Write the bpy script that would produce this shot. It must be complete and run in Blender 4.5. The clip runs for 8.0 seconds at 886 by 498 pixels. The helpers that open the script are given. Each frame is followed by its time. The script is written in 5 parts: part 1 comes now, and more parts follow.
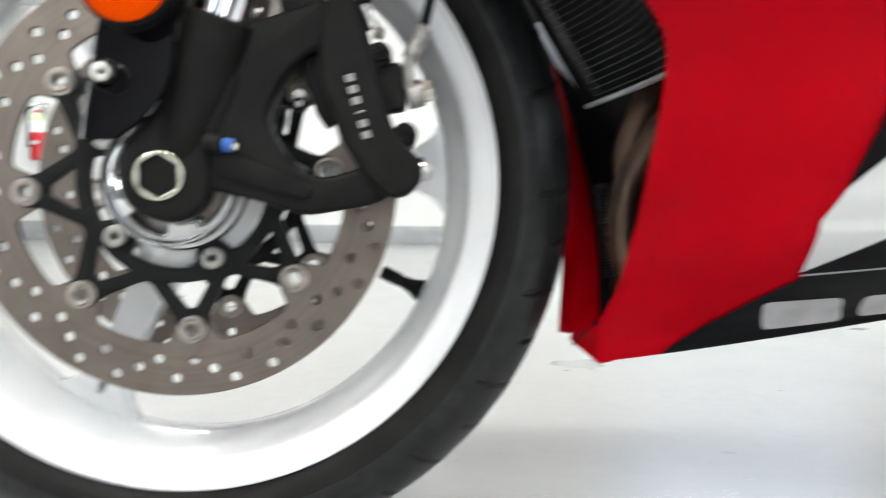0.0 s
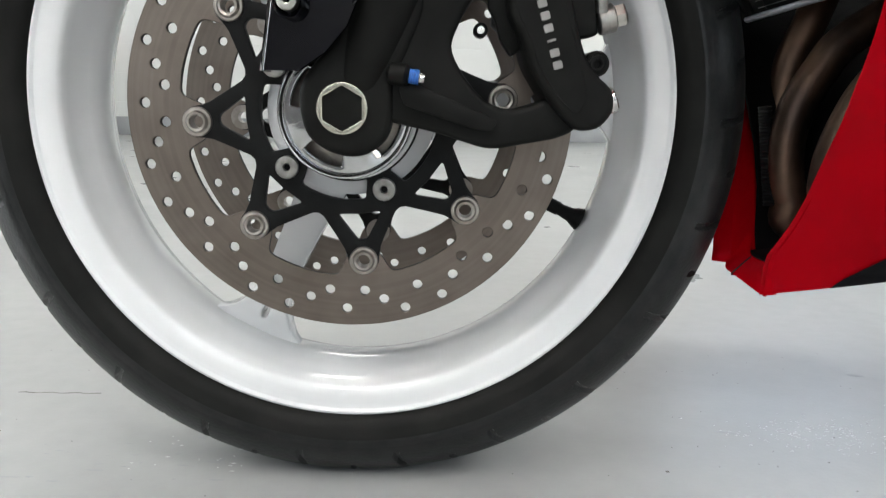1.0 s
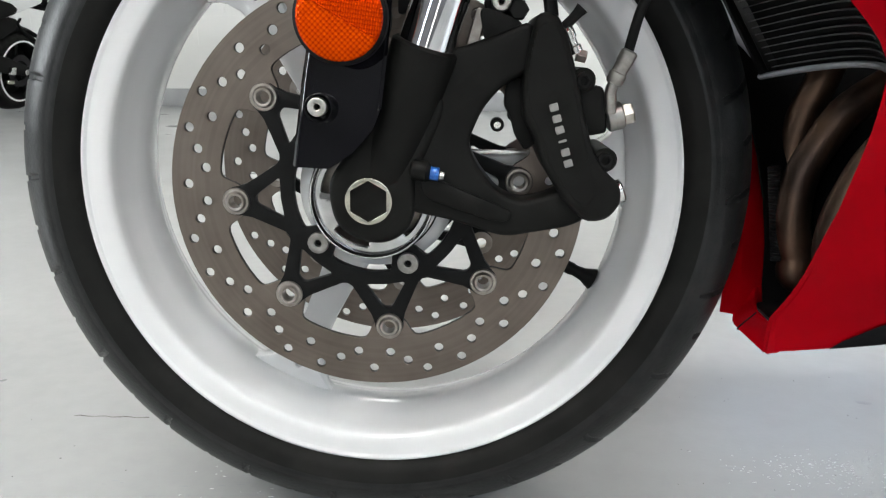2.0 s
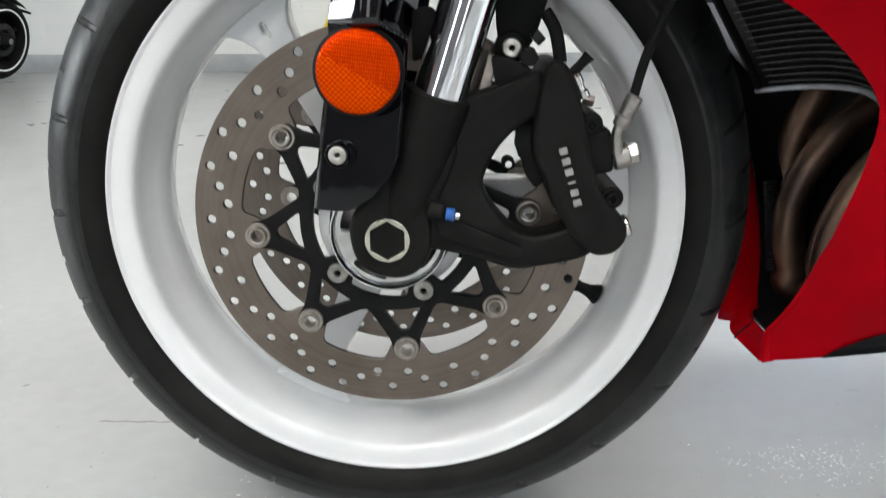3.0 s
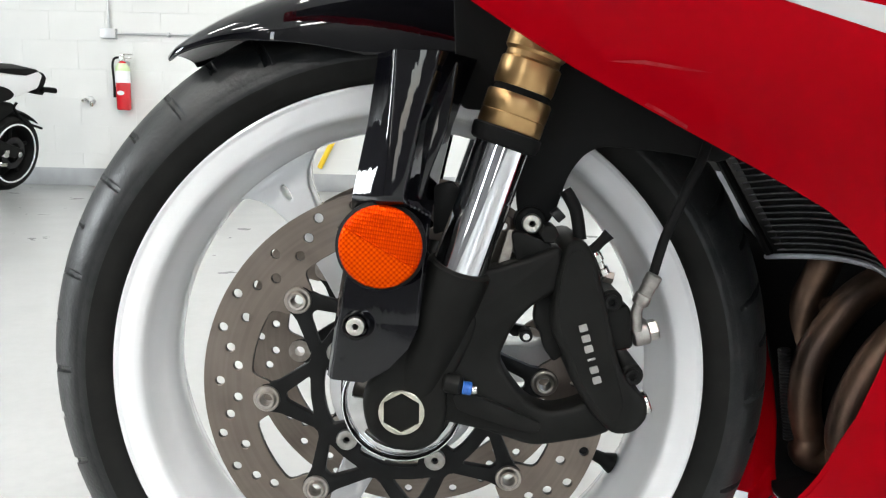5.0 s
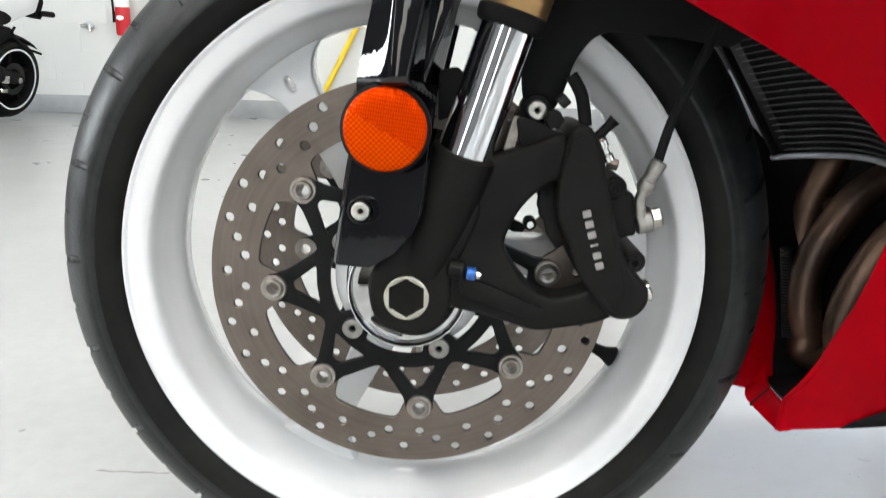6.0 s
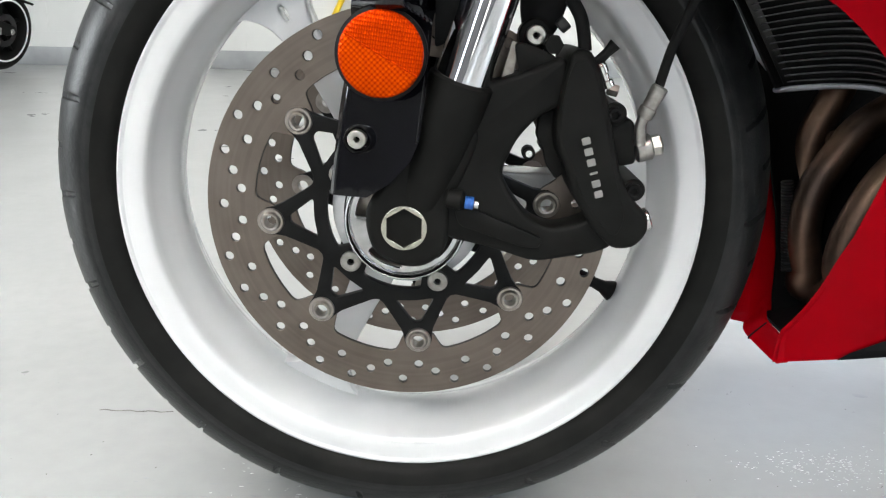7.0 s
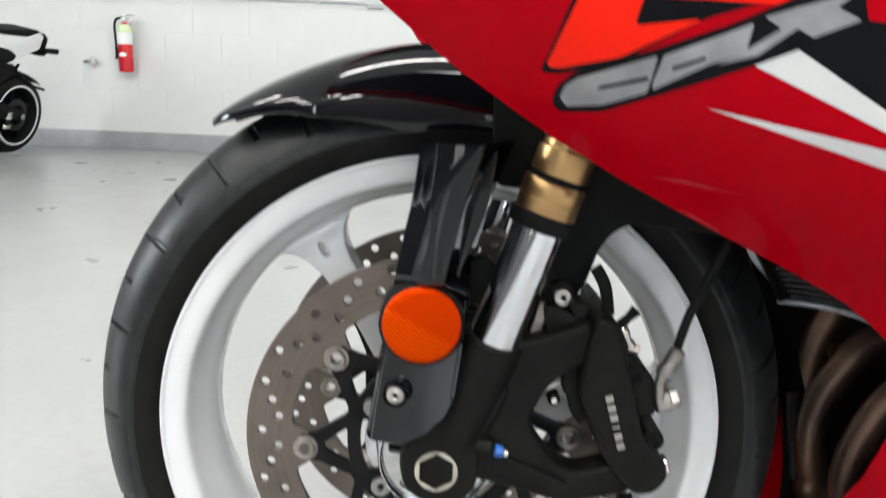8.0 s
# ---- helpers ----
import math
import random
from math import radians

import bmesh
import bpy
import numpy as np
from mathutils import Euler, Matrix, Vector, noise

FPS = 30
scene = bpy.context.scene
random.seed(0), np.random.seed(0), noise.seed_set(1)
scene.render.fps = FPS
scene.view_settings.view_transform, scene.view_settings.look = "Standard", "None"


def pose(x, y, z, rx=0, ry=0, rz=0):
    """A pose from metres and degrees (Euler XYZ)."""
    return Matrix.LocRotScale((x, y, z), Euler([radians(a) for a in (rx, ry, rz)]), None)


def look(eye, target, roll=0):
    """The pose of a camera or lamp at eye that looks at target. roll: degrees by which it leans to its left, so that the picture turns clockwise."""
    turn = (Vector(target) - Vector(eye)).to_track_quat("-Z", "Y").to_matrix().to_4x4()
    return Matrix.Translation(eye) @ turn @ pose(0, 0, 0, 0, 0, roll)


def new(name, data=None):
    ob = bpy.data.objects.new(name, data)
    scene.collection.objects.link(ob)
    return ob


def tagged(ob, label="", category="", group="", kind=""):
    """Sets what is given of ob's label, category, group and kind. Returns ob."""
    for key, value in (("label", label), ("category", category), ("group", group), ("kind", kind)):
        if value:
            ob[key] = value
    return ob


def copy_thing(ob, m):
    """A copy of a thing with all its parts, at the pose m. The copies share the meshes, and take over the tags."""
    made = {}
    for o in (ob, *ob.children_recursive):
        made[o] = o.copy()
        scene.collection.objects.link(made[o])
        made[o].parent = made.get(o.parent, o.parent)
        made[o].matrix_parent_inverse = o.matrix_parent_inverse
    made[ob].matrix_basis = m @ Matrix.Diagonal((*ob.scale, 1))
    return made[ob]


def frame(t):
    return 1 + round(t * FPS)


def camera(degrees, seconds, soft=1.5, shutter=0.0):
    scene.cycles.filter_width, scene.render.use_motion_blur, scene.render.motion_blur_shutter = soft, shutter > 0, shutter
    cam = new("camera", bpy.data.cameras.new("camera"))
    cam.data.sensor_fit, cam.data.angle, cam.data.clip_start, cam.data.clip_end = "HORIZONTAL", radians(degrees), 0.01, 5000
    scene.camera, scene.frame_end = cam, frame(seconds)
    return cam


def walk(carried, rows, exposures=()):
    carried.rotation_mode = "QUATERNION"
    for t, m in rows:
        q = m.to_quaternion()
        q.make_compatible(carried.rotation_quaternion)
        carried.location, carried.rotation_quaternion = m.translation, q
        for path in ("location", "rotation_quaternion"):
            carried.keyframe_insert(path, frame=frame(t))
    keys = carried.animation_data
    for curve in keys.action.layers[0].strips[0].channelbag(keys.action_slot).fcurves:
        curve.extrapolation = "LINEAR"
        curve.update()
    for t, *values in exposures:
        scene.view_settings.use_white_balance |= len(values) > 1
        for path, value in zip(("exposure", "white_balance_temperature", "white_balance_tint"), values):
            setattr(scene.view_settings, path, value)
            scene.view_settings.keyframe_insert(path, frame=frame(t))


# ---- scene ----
cam = camera(60.3, 8.0, soft=1.25, shutter=0.4)
PATH = [
    (0, (0.157, -0.622, 0.277), (0.277, 1.371, 0.166), 0.9),
    (0.1, (0.1456, -0.6178, 0.2751), (0.1771, 1.3768, 0.131), 1.48),
    (0.2, (0.121, -0.612, 0.273), (0.144, 1.379, 0.081), 2.5),
    (0.3, (0.101, -0.611, 0.278), (0.118, 1.375, 0.047), 2.6),
    (0.4, (0.0905, -0.6094, 0.2785), (0.0862, 1.3748, 0.0275), 2.07),
    (0.5, (0.077, -0.605, 0.279), (0.095, 1.373, -0.011), 1.0),
    (0.6, (0.0729, -0.6037, 0.281), (0.0671, 1.3747, -0.0121), 1.16),
    (0.7, (0.068, -0.603, 0.288), (0.06, 1.371, -0.037), 1.9),
    (0.8, (0.0664, -0.6031, 0.2909), (0.0488, 1.3689, -0.0424), 1.73),
    (1, (0.064, -0.604, 0.302), (0.074, 1.358, -0.087), 1.0),
    (1.1, (0.0643, -0.6045, 0.3075), (0.0699, 1.3613, -0.0609), 0.97),
    (1.2, (0.0656, -0.6054, 0.3181), (0.051, 1.3606, -0.049), 0.95),
    (1.3, (0.0676, -0.6067, 0.3302), (0.0468, 1.3555, -0.0561), 1.08),
    (1.4, (0.0697, -0.6085, 0.3427), (0.0484, 1.3491, -0.0662), 1.27),
    (1.5, (0.072, -0.612, 0.358), (0.037, 1.341, -0.072), 1.4),
    (1.7, (0.073, -0.619, 0.375), (0.006, 1.329, -0.073), 1.2),
    (2.8, (0.0559, -0.638, 0.4423), (0.017, 1.257, -0.1854), -0.6),
    (3, (0.0535, -0.639, 0.4558), (0.0091, 1.262, -0.1512), -0.3),
    (3.5, (0.0495, -0.636, 0.4823), (0.0141, 1.292, -0.0404), 0.2),
    (3.8, (0.0457, -0.6338, 0.4872), (0.0107, 1.3066, 0.0126), 0.57),
    (4, (0.0429, -0.631, 0.4912), (0.007, 1.318, 0.0504), 0.8),
    (4.2, (0.0424, -0.628, 0.4956), (0.0159, 1.334, 0.1113), 0.7),
    (5.3, (0.0335, -0.624, 0.4895), (0.0081, 1.351, 0.1749), 1.6),
    (5.5, (0.035, -0.624, 0.4849), (0.014, 1.342, 0.1198), 1.7),
    (5.8, (0.0357, -0.6276, 0.4735), (0.0042, 1.32, 0.0182), 1.62),
    (6, (0.036, -0.633, 0.461), (0.0, 1.307, -0.024), 1.5),
    (6.5, (0.038, -0.638, 0.443), (0.0, 1.271, -0.153), 1.2),
    (6.8, (0.038, -0.6358, 0.443), (0.0069, 1.2676, -0.1702), 1.22),
    (7, (0.038, -0.634, 0.443), (0.005, 1.274, -0.156), 1.2),
    (7.3, (0.047, -0.64, 0.4601), (-0.033, 1.263, -0.1468), 0.7),
    (7.4, (0.0459, -0.6394, 0.4692), (-0.0226, 1.2709, -0.1155), 0.57),
    (7.5, (0.04, -0.636, 0.4916), (-0.001, 1.282, -0.0677), 0.3),
    (7.7, (0.032, -0.633, 0.5309), (-0.003, 1.294, -0.0032), 1.7),
    (7.8, (0.0293, -0.6348, 0.5437), (-0.0246, 1.3018, 0.0409), 1.77),
    (7.9, (0.0195, -0.64, 0.5657), (-0.0249, 1.306, 0.0994), 2.0),
    (8, (0.0051, -0.636, 0.5796), (-0.0158, 1.321, 0.1511), 2.3),
]
walk(cam, [(t, look(eye, target, roll)) for t, eye, target, roll in PATH],
     exposures=[(0.0, 1.34), (0.3, 1.12), (0.6, 0.97), (1.0, 0.80), (3.0, 0.83), (4.0, 1.08), (5.5, 1.22), (6.5, 1.07), (8.0, 1.03)])


# ---- light ----
world = bpy.data.worlds.new("sky")
scene.world = world
world.use_nodes = True
wn = world.node_tree.nodes
wl = world.node_tree.links
sky = wn.new("ShaderNodeTexSky")
sky.sky_type, sky.sun_disc = "NISHITA", False
sky.sun_elevation, sky.sun_rotation = radians(40), radians(200)
wl.new(sky.outputs["Color"], wn["Background"].inputs["Color"])
wn["Background"].inputs["Strength"].default_value = 0.12

ROOM_W, ROOM_E, ROOM_S, ROOM_N, ROOM_H = -6.5, 5.5, -4.2, 5.0, 3.4
LAMP_POWER = 18.5
WINDOW_POWER = 92.0
SOUTH_POWER = 11.5
STREAK_POWER = 2.5
NORTH_POWER = 13.0
EAST_POWER = 34.0


def area_lamp(name, m, sx, sy, power, colour):
    data = bpy.data.lights.new(name, "AREA")
    data.shape, data.size, data.size_y, data.energy, data.color = "RECTANGLE", sx, sy, power, colour
    ob = new(name, data)
    ob.matrix_world = m
    return ob


area_lamp("opening_light", look((ROOM_W + 0.1, 0.5, 1.7), (0.0, 0.5, 1.4)), 1.2, 1.6, WINDOW_POWER, (0.90, 0.95, 0.975))
# Unseen tall slots, added for bluish stripes in the chrome and gloss black.
SOUTH_SLOTS = [(-2.3, -1.85), (1.6, 2.05)]
# Narrow lit slot, added for one upright bright streak in the stay.
SOUTH_STREAK = (0.25, 0.55)
SOUTH_SILL, SOUTH_HEAD = 0.5, 2.6
for wx0, wx1 in SOUTH_SLOTS:
    area_lamp("opening_light", look(((wx0 + wx1) / 2, ROOM_S - 0.1, (SOUTH_SILL + SOUTH_HEAD) / 2), ((wx0 + wx1) / 2, 0.0, (SOUTH_SILL + SOUTH_HEAD) / 2)),
              wx1 - wx0, SOUTH_HEAD - SOUTH_SILL, SOUTH_POWER, (0.84, 0.92, 0.98))
area_lamp("streak_light", look((sum(SOUTH_STREAK) / 2, ROOM_S - 0.1, 1.1), (sum(SOUTH_STREAK) / 2, 0.0, 1.1)), SOUTH_STREAK[1] - SOUTH_STREAK[0], 2.0, STREAK_POWER, (0.85, 0.93, 1.0))
# Unseen fill light, added in the east wall to brighten the rim barrel.
EAST_FILL = (-2.6, -0.8)
area_lamp("opening_light", look((ROOM_E + 0.1, sum(EAST_FILL) / 2, 1.7), (0.0, sum(EAST_FILL) / 2, 1.4)), EAST_FILL[1] - EAST_FILL[0], 1.6, EAST_POWER, (0.84, 0.92, 0.975))
NORTH_WINDOW = (1.9, 3.9)
area_lamp("opening_light", look((sum(NORTH_WINDOW) / 2, ROOM_N + 0.12, 2.5), (sum(NORTH_WINDOW) / 2, 0.0, 2.5)), NORTH_WINDOW[1] - NORTH_WINDOW[0], 1.2, NORTH_POWER, (0.72, 0.85, 1.0))


# ---- materials ----
def shader(name, colour, rough=0.5, metal=0.0, coat=0.0, coat_rough=0.03, spec=0.5):
    m = bpy.data.materials.new(name)
    m.use_nodes = True
    b = m.node_tree.nodes["Principled BSDF"]
    b.inputs["Base Color"].default_value = (*colour, 1)
    b.inputs["Roughness"].default_value = rough
    b.inputs["Metallic"].default_value = metal
    b.inputs["Coat Weight"].default_value = coat
    b.inputs["Coat Roughness"].default_value = coat_rough
    b.inputs["Specular IOR Level"].default_value = spec
    return m


def vary(m, colour_a, colour_b, scale, detail=4.0, low=0.35, high=0.65, rough=None, stretch=(1, 1, 1)):
    """Two-tone stain by noise in the base colour and, if given, in the roughness."""
    nt = m.node_tree
    n, l = nt.nodes, nt.links
    tc = n.new("ShaderNodeTexCoord")
    mp = n.new("ShaderNodeMapping")
    mp.inputs["Scale"].default_value = stretch
    tex = n.new("ShaderNodeTexNoise")
    tex.inputs["Scale"].default_value, tex.inputs["Detail"].default_value = scale, detail
    ramp = n.new("ShaderNodeValToRGB")
    ramp.color_ramp.elements[0].position, ramp.color_ramp.elements[1].position = low, high
    ramp.color_ramp.elements[0].color, ramp.color_ramp.elements[1].color = (*colour_a, 1), (*colour_b, 1)
    l.new(tc.outputs["Object"], mp.inputs["Vector"])
    l.new(mp.outputs["Vector"], tex.inputs["Vector"])
    l.new(tex.outputs["Fac"], ramp.inputs["Fac"])
    l.new(ramp.outputs["Color"], n["Principled BSDF"].inputs["Base Color"])
    if rough:
        rr = n.new("ShaderNodeMapRange")
        rr.inputs["To Min"].default_value, rr.inputs["To Max"].default_value = rough
        l.new(tex.outputs["Fac"], rr.inputs["Value"])
        l.new(rr.outputs["Result"], n["Principled BSDF"].inputs["Roughness"])
    return m


def grain(m, scale, strength, distance=0.001, stretch=(1, 1, 1), kind="noise"):
    """Fine relief."""
    nt = m.node_tree
    n, l = nt.nodes, nt.links
    tc = n.new("ShaderNodeTexCoord")
    mp = n.new("ShaderNodeMapping")
    mp.inputs["Scale"].default_value = stretch
    if kind == "cells":
        tex = n.new("ShaderNodeTexVoronoi")
        out = tex.outputs["Distance"]
    else:
        tex = n.new("ShaderNodeTexNoise")
        tex.inputs["Detail"].default_value = 3
        out = tex.outputs["Fac"]
    tex.inputs["Scale"].default_value = scale
    bump = n.new("ShaderNodeBump")
    bump.inputs["Strength"].default_value, bump.inputs["Distance"].default_value = strength, distance
    l.new(tc.outputs["Object"], mp.inputs["Vector"])
    l.new(mp.outputs["Vector"], tex.inputs["Vector"])
    l.new(out, bump.inputs["Height"])
    l.new(bump.outputs["Normal"], n["Principled BSDF"].inputs["Normal"])
    l.new(bump.outputs["Normal"], n["Principled BSDF"].inputs["Coat Normal"])
    return m


def glow(name, colour, strength):
    m = bpy.data.materials.new(name)
    m.use_nodes = True
    b = m.node_tree.nodes["Principled BSDF"]
    b.inputs["Base Color"].default_value = (*colour, 1)
    b.inputs["Emission Color"].default_value = (*colour, 1)
    b.inputs["Emission Strength"].default_value = strength
    return m


def floor_paint():
    m = shader("painted_concrete", (0.6, 0.61, 0.6), 0.3, spec=0.5)
    nt = m.node_tree
    n, l = nt.nodes, nt.links
    tc = n.new("ShaderNodeTexCoord")
    b = n["Principled BSDF"]

    def noise_fac(scale, detail, low, high):
        tex = n.new("ShaderNodeTexNoise")
        tex.inputs["Scale"].default_value, tex.inputs["Detail"].default_value = scale, detail
        mr = n.new("ShaderNodeMapRange")
        mr.inputs["From Min"].default_value, mr.inputs["From Max"].default_value = low, high
        l.new(tc.outputs["Object"], tex.inputs["Vector"])
        l.new(tex.outputs["Fac"], mr.inputs["Value"])
        return mr.outputs["Result"]

    def mix(fac, a, c):
        node = n.new("ShaderNodeMix")
        node.data_type = "RGBA"
        l.new(fac, node.inputs["Factor"])
        for socket, value in ((node.inputs["A"], a), (node.inputs["B"], c)):
            if isinstance(value, tuple):
                socket.default_value = (*value, 1)
            else:
                l.new(value, socket)
        return node.outputs["Result"]

    base = mix(noise_fac(1.6, 2, 0.30, 0.70), (0.307, 0.314, 0.316), (0.326, 0.333, 0.331))
    stained = mix(noise_fac(6.0, 2, 0.55, 0.95), base, (0.294, 0.302, 0.303))
    mottled = mix(noise_fac(40.0, 2, 0.35, 0.75), stained, (0.298, 0.305, 0.305))
    l.new(mottled, b.inputs["Base Color"])
    rr = n.new("ShaderNodeMapRange")
    rr.inputs["To Min"].default_value, rr.inputs["To Max"].default_value = 0.27, 0.33
    l.new(noise_fac(5.0, 4, 0.3, 0.7), rr.inputs["Value"])
    l.new(rr.outputs["Result"], b.inputs["Roughness"])
    bump = n.new("ShaderNodeBump")
    bump.inputs["Strength"].default_value, bump.inputs["Distance"].default_value = 0.08, 0.001
    l.new(noise_fac(220.0, 2, 0.0, 1.0), bump.inputs["Height"])
    l.new(bump.outputs["Normal"], b.inputs["Normal"])
    return m


FLOOR = floor_paint()
WALL = grain(vary(shader("painted_block", (0.72, 0.73, 0.71), 0.6), (0.62, 0.628, 0.617), (0.66, 0.667, 0.655), 2.0, 6), 120, 0.35, 0.002)
PLASTER = vary(shader("wall_paint", (0.72, 0.72, 0.7), 0.7), (0.68, 0.69, 0.67), (0.74, 0.74, 0.72), 2.0)
GREY_PAINT = vary(shader("grey_wall_paint", (0.10, 0.10, 0.104), 0.7), (0.09, 0.09, 0.094), (0.11, 0.11, 0.115), 2.0)
SKIRT = vary(shader("grey_skirting_paint", (0.3, 0.31, 0.32), 0.45), (0.27, 0.28, 0.29), (0.34, 0.35, 0.36), 5.0)
CEILING = vary(shader("ceiling_paint", (0.75, 0.75, 0.73), 0.8), (0.72, 0.72, 0.7), (0.77, 0.77, 0.75), 1.5)
WHITE = vary(shader("white_wheel_paint", (0.8, 0.8, 0.79), 0.24, coat=0.8, coat_rough=0.05), (0.650, 0.660, 0.672), (0.705, 0.712, 0.722), 9.0, 5)
RUBBER = grain(vary(shader("tyre_sidewall_rubber", (0.007, 0.007, 0.0063), 0.6, spec=0.14), (0.005, 0.005, 0.0046), (0.010, 0.0097, 0.009), 30, 4), 400, 0.15, 0.0005)
# Same rubber as the sidewall, paler and bluer: its sheen is partly in colour.
TREAD = grain(vary(shader("tyre_tread_rubber", (0.012, 0.0125, 0.0135), 0.42, spec=0.29), (0.005, 0.006, 0.0064), (0.0145, 0.0148, 0.015), 70, 8, rough=(0.30, 0.50)), 320, 0.4, 0.0007)


def turned_steel(name, colour_a, colour_b, rough):
    """Steel faced in a lathe: fine rings about the wheel's axis, and brown bands of heat."""
    m = shader(name, colour_a, rough, 1.0)
    nt = m.node_tree
    n, l = nt.nodes, nt.links
    tc = n.new("ShaderNodeTexCoord")
    mp = n.new("ShaderNodeMapping")
    mp.inputs["Location"].default_value = (0, 0, -0.292)
    mp.inputs["Scale"].default_value = (1, 0, 1)
    far = n.new("ShaderNodeVectorMath")
    far.operation = "LENGTH"
    l.new(tc.outputs["Object"], mp.inputs["Vector"])
    l.new(mp.outputs["Vector"], far.inputs[0])

    def rings(scale, detail):
        tex = n.new("ShaderNodeTexNoise")
        tex.noise_dimensions = "1D"
        tex.inputs["Scale"].default_value, tex.inputs["Detail"].default_value = scale, detail
        l.new(far.outputs["Value"], tex.inputs["W"])
        return tex.outputs["Fac"]

    patch = n.new("ShaderNodeTexNoise")
    patch.inputs["Scale"].default_value, patch.inputs["Detail"].default_value = 26, 5
    l.new(tc.outputs["Object"], patch.inputs["Vector"])
    both = n.new("ShaderNodeMath")
    both.operation = "ADD"
    faint = n.new("ShaderNodeMath")
    faint.operation = "MULTIPLY_ADD"
    faint.inputs[1].default_value, faint.inputs[2].default_value = 0.35, 0.33
    l.new(rings(260, 3), faint.inputs[0])
    l.new(faint.outputs["Value"], both.inputs[0])
    l.new(patch.outputs["Fac"], both.inputs[1])
    ramp = n.new("ShaderNodeValToRGB")
    ramp.color_ramp.elements[0].position, ramp.color_ramp.elements[1].position = 0.35, 0.68
    ramp.color_ramp.elements[0].color, ramp.color_ramp.elements[1].color = (*colour_a, 1), (*colour_b, 1)
    half = n.new("ShaderNodeMath")
    half.operation = "MULTIPLY"
    half.inputs[1].default_value = 0.5
    l.new(both.outputs["Value"], half.inputs[0])
    l.new(half.outputs["Value"], ramp.inputs["Fac"])
    l.new(ramp.outputs["Color"], n["Principled BSDF"].inputs["Base Color"])
    bump = n.new("ShaderNodeBump")
    bump.inputs["Strength"].default_value, bump.inputs["Distance"].default_value = 0.25, 0.0003
    l.new(rings(1500, 2), bump.inputs["Height"])
    l.new(bump.outputs["Normal"], n["Principled BSDF"].inputs["Normal"])
    return m


# Dark brown steel for the disc's hole walls and rims.
DARK_EDGE = vary(shader("dark_disc_edge", (0.03, 0.026, 0.023), 0.6, 0.4), (0.02, 0.018, 0.016), (0.045, 0.04, 0.035), 90, 3)
DISC = turned_steel("brake_steel", (0.145, 0.119, 0.101), (0.235, 0.200, 0.174), 0.4)
STEEL = grain(vary(shader("bobbin_steel", (0.36, 0.325, 0.29), 0.38, 1.0), (0.29, 0.26, 0.23), (0.42, 0.385, 0.35), 120, 4), 500, 0.1, 0.0003)
BRIGHT = vary(shader("bright_zinc", (0.7, 0.69, 0.66), 0.22, 1.0), (0.6, 0.59, 0.56), (0.76, 0.75, 0.73), 150, 3)
DISC_BOLT = vary(shader("dull_disc_bolt", (0.32, 0.31, 0.29), 0.36, 1.0), (0.25, 0.24, 0.22), (0.36, 0.35, 0.33), 150, 3)
BOLT = vary(shader("grey_zinc_bolt", (0.5, 0.49, 0.45), 0.3, 1.0), (0.42, 0.41, 0.37), (0.56, 0.55, 0.51), 150, 3)
SLEEVE = vary(shader("dull_zinc_fitting", (0.36, 0.345, 0.32), 0.36, 1.0), (0.26, 0.25, 0.235), (0.40, 0.385, 0.36), 140, 3)
CHROME = shader("chrome", (0.72, 0.73, 0.75), 0.06, 1.0)
POLISHED = vary(shader("polished_alloy", (0.55, 0.55, 0.55), 0.10, 1.0), (0.48, 0.48, 0.48), (0.60, 0.60, 0.60), 60, 3)
NUT = vary(shader("nickel_nut", (0.66, 0.63, 0.52), 0.25, 1.0), (0.46, 0.44, 0.37), (0.58, 0.56, 0.47), 90, 3)
CAST = grain(vary(shader("black_cast_alloy", (0.006, 0.006, 0.0055), 0.5, spec=0.12), (0.0045, 0.0045, 0.004), (0.008, 0.008, 0.0073), 50, 4, rough=(0.45, 0.62)), 700, 0.2, 0.0003)
ANOD = vary(shader("black_anodised", (0.004, 0.004, 0.004), 0.5, spec=0.16), (0.003, 0.003, 0.003), (0.006, 0.006, 0.006), 60, 4)
GLOSS = grain(vary(shader("gloss_black_plastic", (0.003, 0.003, 0.004), 0.035, spec=0.5), (0.002, 0.002, 0.003), (0.003, 0.003, 0.0045), 20, 3), 60, 0.07, 0.003, (1, 1, 0.15))
MATTE = grain(shader("matt_black_plastic", (0.0045, 0.0045, 0.0045), 0.65, spec=0.14), 500, 0.2, 0.0003)
DARK = vary(shader("dark_engine_alloy", (0.012, 0.012, 0.013), 0.6, 0.3), (0.008, 0.008, 0.009), (0.02, 0.02, 0.021), 25, 4)
GOLD = grain(vary(shader("gold_anodised", (0.46, 0.29, 0.125), 0.34, 1.0), (0.40, 0.25, 0.11), (0.50, 0.32, 0.145), 40, 3), 300, 0.08, 0.0003, (0.2, 0.2, 3))
RED = vary(shader("red_fairing_paint", (0.34, 0.0004, 0.005), 0.5, coat=0.08, coat_rough=0.10, spec=0.0), (0.365, 0.0006, 0.0052), (0.40, 0.0010, 0.0064), 8, 3)
ORANGE_RED = shader("fluorescent_orange_decal", (0.84, 0.014, 0.003), 0.45, coat=0.08, spec=0.08)
# Paler red: a soft reflection put into colour, also the pale edge line.
PALE_RED = vary(shader("pale_red_smear", (0.5, 0.09, 0.1), 0.6, spec=0.1), (0.34, 0.001, 0.006), (0.38, 0.03, 0.038), 160, 4)
